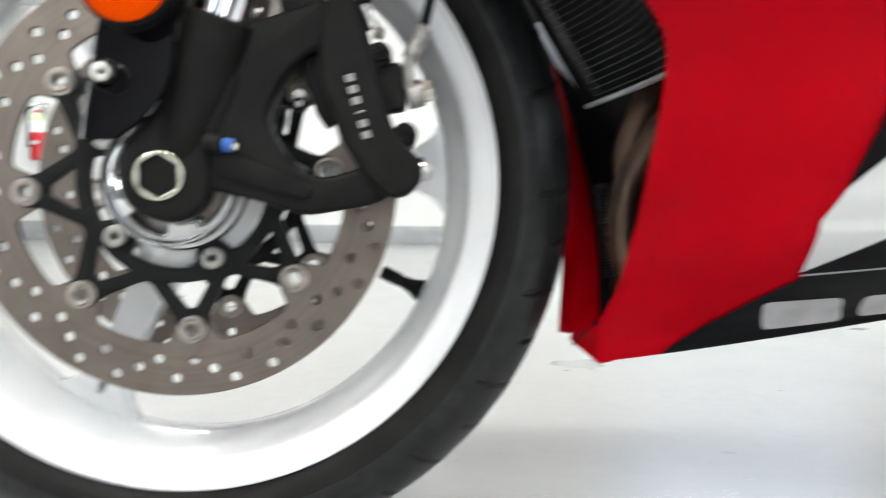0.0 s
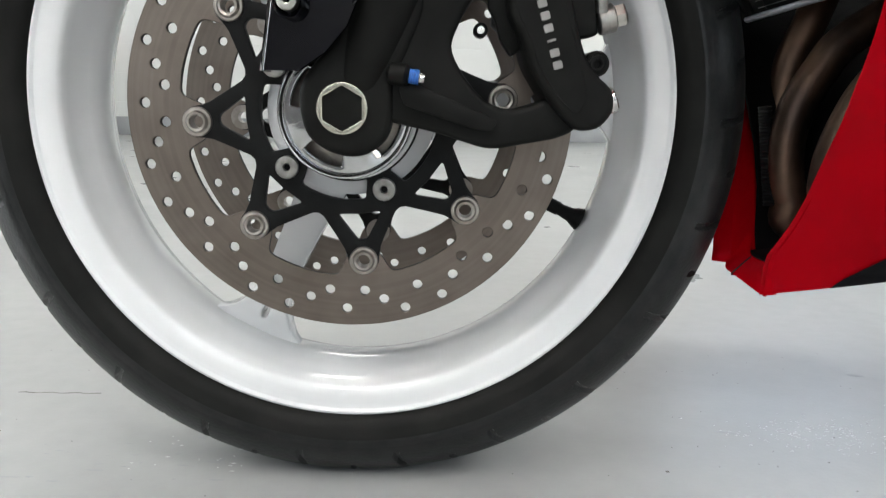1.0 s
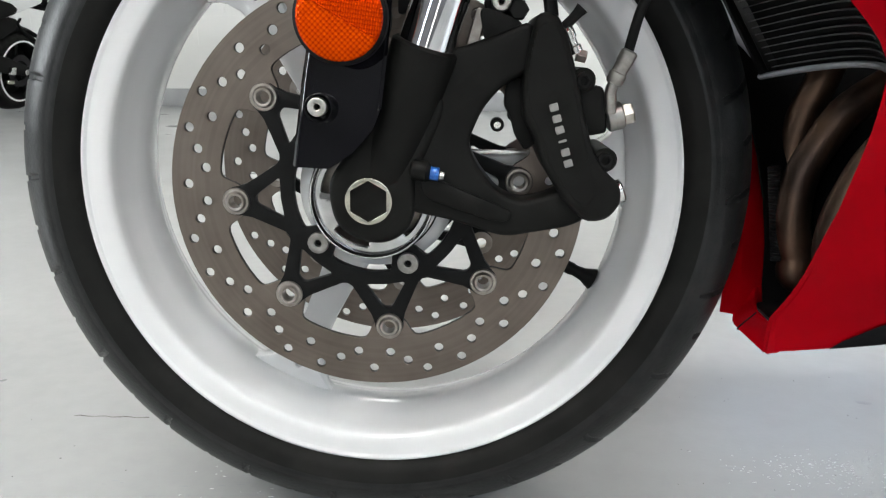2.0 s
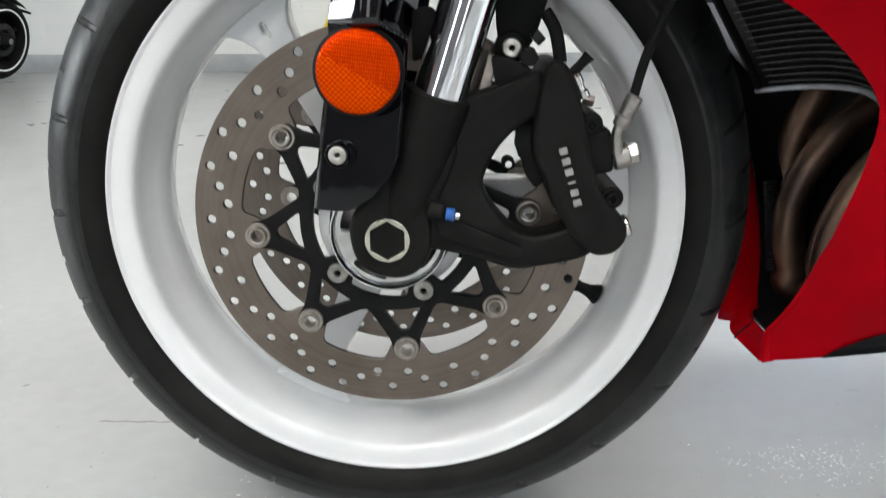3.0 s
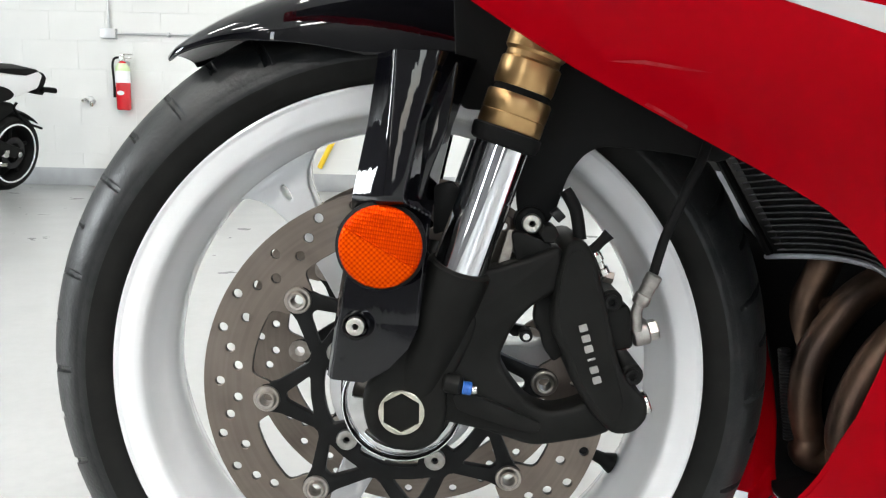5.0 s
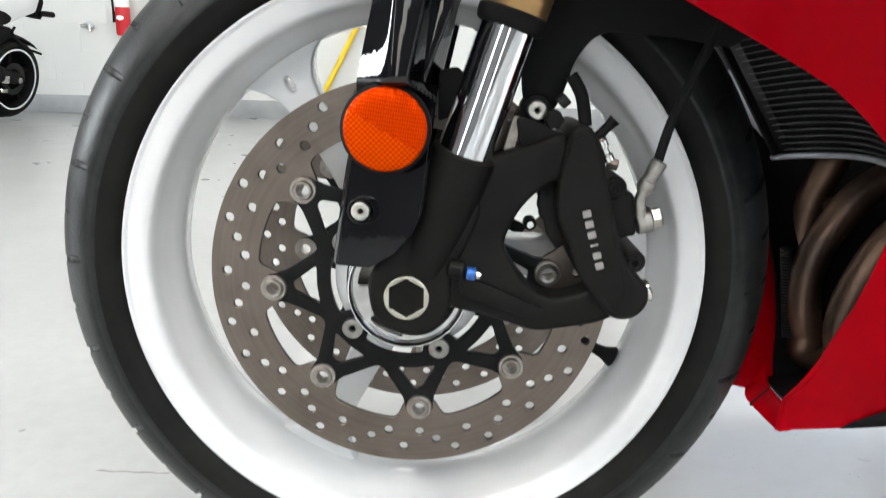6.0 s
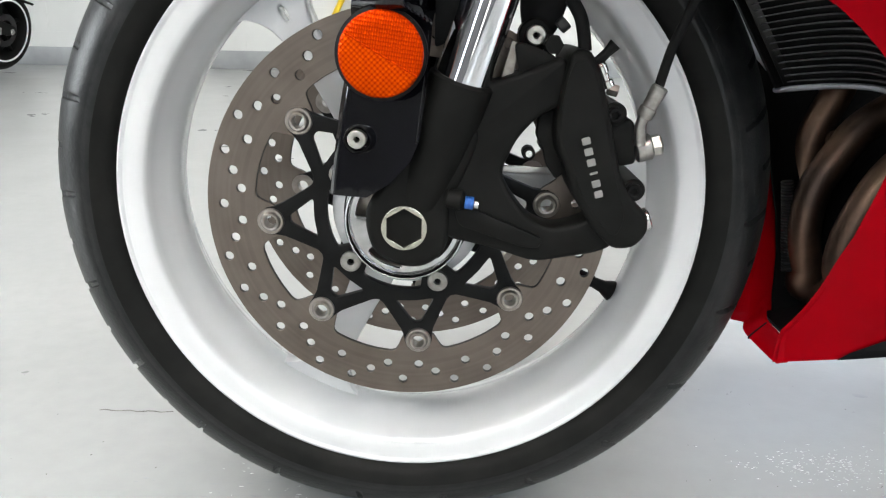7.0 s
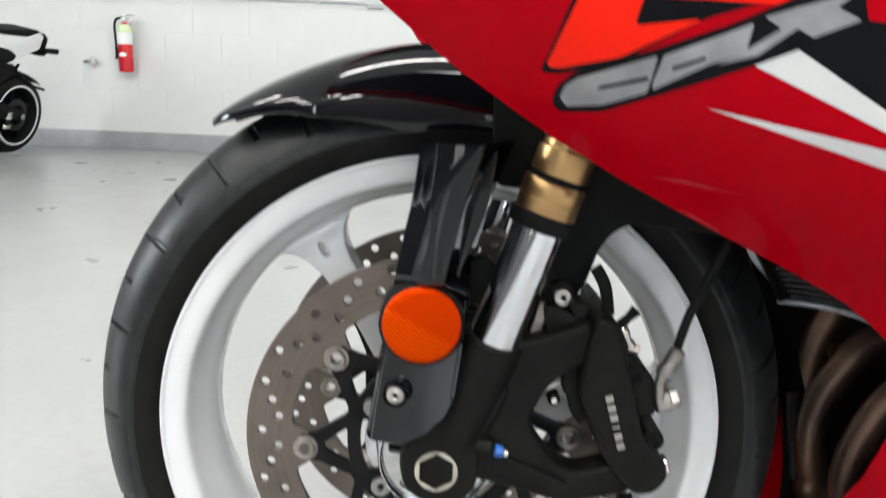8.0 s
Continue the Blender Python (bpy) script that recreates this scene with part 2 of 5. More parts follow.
SILVER = vary(shader("silver_decal", (0.42, 0.42, 0.43), 0.35, 0.2, coat=0.2), (0.38, 0.38, 0.39), (0.47, 0.47, 0.48), 40, 3)
BADGE_GREY = vary(shader("grey_badge_film", (0.26, 0.26, 0.27), 0.4, 0.2, coat=0.1), (0.21, 0.21, 0.22), (0.29, 0.29, 0.30), 60, 3)
DECAL_WHITE = shader("white_decal", (0.56, 0.57, 0.565), 0.35, coat=0.1)
COWL_WHITE = shader("white_bodywork_paint", (0.82, 0.83, 0.84), 0.3, coat=0.5)
DECAL_BLACK = shader("black_decal", (0.004, 0.004, 0.005), 0.4, coat=0.0, spec=0.08)


def lens_plastic(name, colour_a, colour_b, cell, turn, strength):
    """Amber lens moulded in a grid of small facets."""
    m = shader(name, colour_a, 0.25, coat=0.0, spec=0.015)
    nt = m.node_tree
    n, l = nt.nodes, nt.links
    n["Principled BSDF"].inputs["Metallic"].default_value = 0.45
    tc = n.new("ShaderNodeTexCoord")
    mp = n.new("ShaderNodeMapping")
    mp.vector_type = "TEXTURE"
    mp.inputs["Rotation"].default_value = (0, radians(turn), 0)
    mp.inputs["Scale"].default_value = (cell[0], 100.0, cell[1])
    tex = n.new("ShaderNodeTexVoronoi")
    tex.inputs["Scale"].default_value, tex.inputs["Randomness"].default_value = 1.0, 0.0
    ramp = n.new("ShaderNodeValToRGB")
    ramp.color_ramp.elements[0].position, ramp.color_ramp.elements[1].position = 0.30, 0.62
    ramp.color_ramp.elements[0].color, ramp.color_ramp.elements[1].color = (*colour_b, 1), (*colour_a, 1)
    bump = n.new("ShaderNodeBump")
    bump.inputs["Strength"].default_value, bump.inputs["Distance"].default_value = strength, 0.0006
    l.new(tc.outputs["Object"], mp.inputs["Vector"])
    l.new(mp.outputs["Vector"], tex.inputs["Vector"])
    l.new(tex.outputs["Distance"], ramp.inputs["Fac"])
    l.new(tex.outputs["Distance"], bump.inputs["Height"])
    l.new(ramp.outputs["Color"], n["Principled BSDF"].inputs["Base Color"])
    l.new(bump.outputs["Normal"], n["Principled BSDF"].inputs["Normal"])
    return m


AMBER = lens_plastic("amber_lens_fine", (0.36, 0.017, 0.0001), (0.56, 0.042, 0.0003), (0.0016, 0.0026), 8, 1.0)
AMBER_CELLS = lens_plastic("amber_lens_cells", (0.38, 0.019, 0.0001), (0.66, 0.066, 0.0004), (0.0026, 0.0026), 45, 1.0)
BLUE = grain(vary(shader("blue_thread_lock", (0.015, 0.09, 0.36), 0.4), (0.008, 0.05, 0.22), (0.02, 0.14, 0.5), 300, 3, stretch=(6, 1, 1)), 800, 0.4, 0.0004)
LETTER = shader("raised_cast_silver", (0.29, 0.282, 0.27), 0.45, 0.3)
FIN = vary(shader("radiator_fin", (0.09, 0.09, 0.09), 0.42, 0.7), (0.065, 0.065, 0.065), (0.12, 0.12, 0.12), 200, 3)
FRAME_GREY = vary(shader("grey_radiator_frame", (0.5, 0.52, 0.56), 0.35, 0.3), (0.42, 0.44, 0.48), (0.56, 0.58, 0.62), 60, 3)
EXHAUST = vary(shader("heat_stained_steel", (0.22, 0.12, 0.07), 0.38, 1.0), (0.11, 0.078, 0.064), (0.30, 0.19, 0.13), 18, 5, rough=(0.38, 0.6))
RED_ENAMEL = shader("red_enamel", (0.6, 0.012, 0.02), 0.25, coat=0.5)
YELLOW = shader("yellow_paint", (0.8, 0.55, 0.02), 0.4)
LABEL = vary(shader("printed_label", (0.7, 0.8, 0.6), 0.5), (0.42, 0.62, 0.22), (0.75, 0.80, 0.60), 14, 2)
BARE_ALLOY = vary(shader("bare_alloy_edge", (0.5, 0.52, 0.57), 0.4, 0.6), (0.44, 0.46, 0.51), (0.55, 0.57, 0.62), 60, 3)
GREY_METAL = shader("galvanised_steel", (0.5, 0.51, 0.52), 0.4, 0.6)
GRIT = vary(shader("grit", (0.1, 0.09, 0.08), 0.8), (0.06, 0.05, 0.045), (0.2, 0.19, 0.18), 60, 2)
LAMP = glow("lamp_diffuser", (1.0, 0.99, 0.95), LAMP_POWER)


# ---- building helpers ----
def finish(bm, name, materials, sharp=35):
    bmesh.ops.recalc_face_normals(bm, faces=bm.faces[:])
    me = bpy.data.meshes.new(name)
    bm.to_mesh(me)
    bm.free()
    for m in (materials if isinstance(materials, (list, tuple)) else [materials]):
        me.materials.append(m)
    me.shade_smooth()
    me.set_sharp_from_angle(angle=radians(sharp))
    return me


def part(name, bm, materials, parent, label="", sharp=35):
    ob = new(name, bm if isinstance(bm, bpy.types.Mesh) else finish(bm, name, materials, sharp))
    ob.parent = parent
    return tagged(ob, label)


def thing(name, bm, materials, label, category, kind="", group="", sharp=35):
    return tagged(new(name, finish(bm, name, materials, sharp)), label, category, group, kind)


def empty(name, label, category, at=(0, 0, 0), group=""):
    ob = new(name)
    ob.empty_display_size = 0.1
    ob.location = at
    return tagged(ob, label, category, group)


def revolve(profile, n=96, centre=(0, 0, 0), closed=False):
    """A turned part about the y axis through centre; profile of (radius, y)."""
    bm = bmesh.new()
    rings = []
    for r, y in profile:
        ring = []
        for i in range(n):
            a = 2 * math.pi * i / n
            ring.append(bm.verts.new((centre[0] + r * math.cos(a), centre[1] + y, centre[2] + r * math.sin(a))))
        rings.append(ring)
    pairs = list(zip(rings, rings[1:])) + ([(rings[-1], rings[0])] if closed else [])
    for a, b in pairs:
        for i in range(n):
            bm.faces.new((a[i], a[(i + 1) % n], b[(i + 1) % n], b[i]))
    return bm


def turned(p, q, profile, n=32, bm=None, caps=True):
    """A turned part along p to q; profile of (share of the way, radius)."""
    bm = bm or bmesh.new()
    p, q = Vector(p), Vector(q)
    rot = (q - p).to_track_quat("Z", "Y").to_matrix()
    rings = []
    for s, r in profile:
        c = p.lerp(q, s)
        rings.append([bm.verts.new(c + rot @ Vector((r * math.cos(2 * math.pi * i / n), r * math.sin(2 * math.pi * i / n), 0))) for i in range(n)])
    for a, b in zip(rings, rings[1:]):
        for i in range(n):
            bm.faces.new((a[i], a[(i + 1) % n], b[(i + 1) % n], b[i]))
    if caps:
        bm.faces.new(rings[0][::-1])
        bm.faces.new(rings[-1])
    return bm


def rod(p, q, r, n=24, edge=0.12, bm=None):
    """A round bar with softened ends."""
    length = (Vector(q) - Vector(p)).length
    e = min(edge * r / length, 0.3)
    return turned(p, q, [(0, r * (1 - edge)), (e, r), (1 - e, r), (1, r * (1 - edge))], n, bm)


def spline(points, steps=10):
    """A smooth line through the points."""
    pts = [Vector(p) for p in points]
    pts = [2 * pts[0] - pts[1]] + pts + [2 * pts[-1] - pts[-2]]
    out = []
    for a, b, c, d in zip(pts, pts[1:], pts[2:], pts[3:]):
        for k in range(steps):
            t = k / steps
            out.append(0.5 * (2 * b + (c - a) * t + (2 * a - 5 * b + 4 * c - d) * t * t + (3 * b - a - 3 * c + d) * t ** 3))
    out.append(pts[-2])
    return out


def pipe(points, r, n=14, steps=10, bm=None):
    """A round pipe swept along a smooth line."""
    bm = bm or bmesh.new()
    line = spline(points, steps)
    side = Vector((0, 1, 0))
    rings = []
    for i, c in enumerate(line):
        d = (line[min(i + 1, len(line) - 1)] - line[max(i - 1, 0)]).normalized()
        u = (side - side.dot(d) * d)
        u = u.normalized() if u.length > 1e-4 else d.orthogonal().normalized()
        w = d.cross(u)
        side = u
        rings.append([bm.verts.new(c + r * (math.cos(2 * math.pi * k / n) * u + math.sin(2 * math.pi * k / n) * w)) for k in range(n)])
    for a, b in zip(rings, rings[1:]):
        for k in range(n):
            bm.faces.new((a[k], a[(k + 1) % n], b[(k + 1) % n], b[k]))
    bm.faces.new(rings[0][::-1])
    bm.faces.new(rings[-1])
    return bm


def bevel_sharp(bm, offset, segments=2, angle=40):
    bm.normal_update()
    edges = [e for e in bm.edges if len(e.link_faces) == 2 and e.calc_face_angle(0) > radians(angle)]
    if edges and offset > 0:
        bmesh.ops.bevel(bm, geom=edges, offset=offset, offset_type="OFFSET", segments=segments, profile=0.5, affect="EDGES", clamp_overlap=True)
    return bm


def plate(outline, y0, y1, holes=(), bevel=0.0, segments=2, bm=None):
    """A flat part cut from plate: outline and holes in (x, z), from y0 to y1."""
    own = bmesh.new()
    edges = []
    for loop in (outline, *holes):
        vs = [own.verts.new((x, y0, z)) for x, z in loop]
        edges += [own.edges.new((vs[i], vs[(i + 1) % len(vs)])) for i in range(len(vs))]
    if holes:
        bmesh.ops.triangle_fill(own, use_beauty=True, use_dissolve=False, edges=edges)
    else:
        own.faces.new([e.verts[0] for e in edges])
    bmesh.ops.recalc_face_normals(own, faces=own.faces[:])
    made = bmesh.ops.extrude_face_region(own, geom=own.faces[:])
    bmesh.ops.translate(own, verts=[g for g in made["geom"] if isinstance(g, bmesh.types.BMVert)], vec=(0, y1 - y0, 0))
    bmesh.ops.recalc_face_normals(own, faces=own.faces[:])
    return bevel_sharp(own, bevel, segments)


def block(x0, x1, y0, y1, z0, z1, bevel=0.0, segments=2):
    return plate([(x0, z0), (x1, z0), (x1, z1), (x0, z1)], y0, y1, (), bevel, segments)


def smooth_loop(points, steps=6):
    """A closed outline rounded through its points."""
    n = len(points)
    out = []
    for i in range(n):
        a, b, c, d = (Vector(points[(i + k) % n]) for k in (-1, 0, 1, 2))
        for k in range(steps):
            t = k / steps
            p = 0.5 * (2 * b + (c - a) * t + (2 * a - 5 * b + 4 * c - d) * t * t + (3 * b - a - 3 * c + d) * t ** 3)
            out.append((p.x, p.y))
    return out


def round_loop(points, radius, steps=4):
    """A closed outline with its corners rounded off."""
    n = len(points)
    out = []
    for i in range(n):
        a, b, c = (Vector(points[(i + k) % n]) for k in (-1, 0, 1))
        u, v = (a - b), (c - b)
        cut = min(radius, 0.45 * u.length, 0.45 * v.length)
        p, q = b + cut * u.normalized(), b + cut * v.normalized()
        for k in range(steps + 1):
            t = k / steps
            w = (1 - t) ** 2 * p + 2 * t * (1 - t) * b + t * t * q
            out.append((w.x, w.y))
    return out


def circle(cx, cz, r, n=16, start=0.0):
    return [(cx + r * math.cos(start + 2 * math.pi * i / n), cz + r * math.sin(start + 2 * math.pi * i / n)) for i in range(n)]


def polar(r, degrees, cx=0.0, cz=0.0):
    return (cx + r * math.cos(radians(degrees)), cz + r * math.sin(radians(degrees)))


def sheet(rows, thickness, bevel=0.0, cuts=()):
    """A curved shell from rows of points, given a thickness along its normals."""
    bm = bmesh.new()
    grid = [[bm.verts.new(p) for p in row] for row in rows]
    for a, b in zip(grid, grid[1:]):
        for i in range(len(a) - 1):
            bm.faces.new((a[i], a[i + 1], b[i + 1], b[i]))
    for co, no in cuts:
        bmesh.ops.bisect_plane(bm, geom=bm.verts[:] + bm.edges[:] + bm.faces[:], plane_co=co, plane_no=no, clear_outer=True)
    bmesh.ops.recalc_face_normals(bm, faces=bm.faces[:])
    bmesh.ops.solidify(bm, geom=bm.faces[:], thickness=thickness)
    bmesh.ops.recalc_face_normals(bm, faces=bm.faces[:])
    return bevel_sharp(bm, bevel, 2, 60)


def lerp_table(table, v):
    """A value read from a table of (key, value), smooth between its rows."""
    if v <= table[0][0]:
        return table[0][1]
    for (a, fa), (b, fb) in zip(table, table[1:]):
        if v <= b:
            return fa + (fb - fa) * (v - a) / (b - a)
    return table[-1][1]


# ---- room ----
thing("floor", block(ROOM_W - 0.2, ROOM_E + 0.2, ROOM_S - 0.2, ROOM_N + 0.2, -0.15, 0.0), FLOOR, "pale grey painted concrete workshop floor with scuffs", "floor", "structure")
thing("ceiling", block(ROOM_W - 0.2, ROOM_E + 0.2, ROOM_S - 0.2, ROOM_N + 0.2, ROOM_H, ROOM_H + 0.15), CEILING, "plain off-white ceiling", "ceiling", "structure")
north = plate([(ROOM_W - 0.2, 0), (ROOM_E + 0.2, 0), (ROOM_E + 0.2, ROOM_H), (ROOM_W - 0.2, ROOM_H)], ROOM_N + 0.006, ROOM_N + 0.2,
              [[(NORTH_WINDOW[0], 1.9), (NORTH_WINDOW[1], 1.9), (NORTH_WINDOW[1], 3.1), (NORTH_WINDOW[0], 3.1)]])
wall_north = thing("wall_north", north, PLASTER, "pale grey painted concrete block wall", "wall", "structure")
west = plate([(ROOM_S, 0), (ROOM_N, 0), (ROOM_N, ROOM_H), (ROOM_S, ROOM_H)], 0.0, 0.2, [[(-0.1, 0.9), (1.1, 0.9), (1.1, 2.5), (-0.1, 2.5)]])
bmesh.ops.transform(west, matrix=pose(ROOM_W, 0, 0, 0, 0, 90), verts=west.verts[:])
thing("wall_west", west, GREY_PAINT, "dark grey painted wall with a window opening", "wall", "structure")
# The opening in the unseen east wall only serves the added fill light.
east = plate([(ROOM_S, 0), (ROOM_N, 0), (ROOM_N, ROOM_H), (ROOM_S, ROOM_H)], -0.2, 0.0, [[(EAST_FILL[0], 0.9), (EAST_FILL[1], 0.9), (EAST_FILL[1], 2.5), (EAST_FILL[0], 2.5)]])
bmesh.ops.transform(east, matrix=pose(ROOM_E, 0, 0, 0, 0, 90), verts=east.verts[:])
thing("wall_east", east, PLASTER, "pale painted wall, unseen, with an opening for an added fill light", "wall", "structure")
# Unseen wall, kept dark so that the bike's reflections stay dark.
south = plate([(ROOM_W - 0.2, 0), (ROOM_E + 0.2, 0), (ROOM_E + 0.2, ROOM_H), (ROOM_W - 0.2, ROOM_H)], ROOM_S - 0.2, ROOM_S,
              [[(a, SOUTH_SILL), (b, SOUTH_SILL), (b, SOUTH_HEAD), (a, SOUTH_HEAD)] for a, b in SOUTH_SLOTS] + [[(SOUTH_STREAK[0], 0.1), (SOUTH_STREAK[1], 0.1), (SOUTH_STREAK[1], 2.1), (SOUTH_STREAK[0], 2.1)]])
thing("wall_south", south, GREY_PAINT, "plain dark grey painted wall, unseen, with narrow slots for added lights", "wall", "structure")
thing("baseboard", block(ROOM_W, ROOM_E, ROOM_N - 0.012, ROOM_N + 0.004, 0.0, 0.131, 0.003), SKIRT, "dark grey painted skirting band along the wall", "baseboard", "structure")


def ceiling_light():
    ob = empty("ceiling_light", "long white fluorescent ceiling light with a glowing diffuser", "ceiling light", group="ceiling lights")
    part("frame", plate([(-0.66, -0.06), (0.66, -0.06), (0.66, 0.0), (-0.66, 0.0)], -0.16, 0.16, (), 0.01), shader("white_sheet_steel", (0.75, 0.75, 0.74), 0.4), ob)
    part("diffuser", block(-0.62, 0.62, -0.13, 0.13, -0.08, -0.062, 0.006), LAMP, ob)
    return ob


first_light = ceiling_light()
first_light.location = (-3.2, 0.2, ROOM_H)
for lx in (-3.2, -0.6, 2.0):
    for ly in (-3.7, -2.7, -1.5, 0.2, 2.5):
        if (lx, ly) not in ((-3.2, 0.2), (-3.2, 2.5)):
            copy_thing(first_light, pose(lx, ly, ROOM_H))

# ---- the motorcycle's front end ----
bike = empty("motorcycle", "red sport motorcycle with white front wheel and gold forks", "motorcycle")
WX, WY, WZ = 0.0, 0.005, 0.292
TURN_ANGLE = 5.0
GROOVE_TURN = 0.06


def build_wheel():
    half = [(0.2318, -0.0450), (0.2330, -0.0478), (0.2334, -0.0500), (0.2328, -0.0518), (0.2312, -0.0524), (0.2298, -0.0519), (0.2290, -0.0511), (0.2278, -0.0508), (0.2240, -0.0507),
            (0.2185, -0.0502), (0.2140, -0.0492), (0.2122, -0.0478), (0.2110, -0.0450), (0.2098, -0.0390), (0.2076, -0.0300), (0.2030, -0.0205), (0.1990, -0.0130), (0.1975, -0.0050)]
    inner = half + [(r, -y) for r, y in half[::-1]]
    outer = [(0.2190, 0.0440), (0.2170, 0.0280), (0.2040, 0.0120), (0.2040, -0.0120), (0.2170, -0.0280), (0.2190, -0.0440)]
    rim = part("front_wheel", revolve(inner + outer, 160, (WX, WY, WZ), closed=True), WHITE, bike, "gloss white painted cast wheel rim")
    # tyre
    prof = [(0.2250, -0.0440), (0.2334, -0.0485), (0.2352, -0.0520), (0.2385, -0.0552), (0.2430, -0.0578), (0.2495, -0.0590), (0.2510, -0.0596), (0.2550, -0.0592), (0.2580, -0.0575)]
    m = 44
    for i in range(1, m):
        a = -math.pi / 2 + math.pi * i / m
        prof.append((0.2580 + 0.0398 * math.cos(a) ** 1.42, 0.0575 * math.sin(a)))
    prof += [(r, -y) for r, y in prof[8::-1]]
    n = 2000
    bm = bmesh.new()
    rings = []
    for r, y in prof:
        ring = []
        for i in range(n):
            a = 2 * math.pi * i / n
            d = 0.0
            if r > 0.262 and 0.0205 < abs(y) < 0.0545:
                pitch = radians(360 / 44)
                lag = (0.0 if y < 0 else 0.5 * pitch) + 0.9 * (abs(y) - 0.02) + GROOVE_TURN
                off = abs(((a + lag) % pitch) - pitch / 2) * r
                short = int((a + lag) / pitch) % 2 == 1
                if off < 0.0024 and not (short and abs(y) > 0.042):
                    d = 0.0042
            x, z = (r - d) * math.cos(a), (r - d) * math.sin(a)
            ring.append(bm.verts.new((WX + x, WY + y, max(WZ + z, 0.0004))))
        rings.append(ring)
    for k, (a, b) in enumerate(zip(rings, rings[1:])):
        for i in range(n):
            f = bm.faces.new((a[i], a[(i + 1) % n], b[(i + 1) % n], b[i]))
            f.material_index = 1 if prof[k][0] >= 0.2509 and prof[k + 1][0] >= 0.2509 else 0
    part("tyre", bm, [RUBBER, TREAD], rim, "worn black road tyre with short grooves", 50)
    # hub
    part("hub", revolve([(0.0135, -0.070), (0.046, -0.070), (0.048, -0.068), (0.048, -0.058), (0.060, -0.056), (0.060, -0.046), (0.044, -0.036), (0.036, 0.0), (0.044, 0.036),
                         (0.056, 0.046), (0.056, 0.056), (0.046, 0.070), (0.0135, 0.070)], 72, (WX, WY, WZ)), WHITE, rim)
    # spokes
    widths = [(0.036, 0.024), (0.06, 0.0195), (0.10, 0.0150), (0.135, 0.0130), (0.158, 0.0140), (0.172, 0.0170), (0.183, 0.0230), (0.1905, 0.0305), (0.1962, 0.0410), (0.2000, 0.0530), (0.2022, 0.0620)]
    for a in (124.7, 244.7, 4.7):
        c, s = math.cos(radians(a)), math.sin(radians(a))
        side = [(r, w) for r, w in widths] + [(r, -w) for r, w in widths[::-1]]
        loop = [(WX + r * c - w * s, WZ + r * s + w * c) for r, w in side]
        slot = [(WX + r * c - w * s, WZ + r * s + w * c) for r, w in [(0.178 + 0.0075 * math.cos(q), 0.001 + 0.003 * math.sin(q)) for q in [2 * math.pi * k / 12 for k in range(12)]]]
        spoke = plate(loop, WY - 0.016, WY + 0.016, [slot], 0.0045, 3)
        for v in spoke.verts:
            reach = math.hypot(v.co.x - WX, v.co.z - WZ)
            v.co.y = WY + (v.co.y - WY) * (1 - 0.62 * min(1.0, max(0.0, (reach - 0.178) / 0.018)))
        part("spoke", spoke, WHITE, rim)
    # valve
    vd = Vector((0.172, 0, -0.082)).normalized()
    base = Vector((WX, WY, WZ)) + 0.196 * vd
    part("valve", turned(base, base - 0.036 * vd, [(0, 0.0095), (0.10, 0.0082), (0.25, 0.0058), (0.5, 0.0048), (0.55, 0.0056), (0.95, 0.0056), (1, 0.0044)], 16), MATTE, rim, "black rubber tyre valve with cap")
    a = radians(-117)
    c, sn = math.cos(a), math.sin(a)
    part("balance_weight", turned((WX + 0.196 * c, WY + 0.012, WZ + 0.196 * sn), (WX + 0.186 * c, WY + 0.012, WZ + 0.186 * sn), [(0, 0.0045), (0.6, 0.0045), (1, 0.0030)], 10), MATTE, rim)
    return rim


wheel = build_wheel()


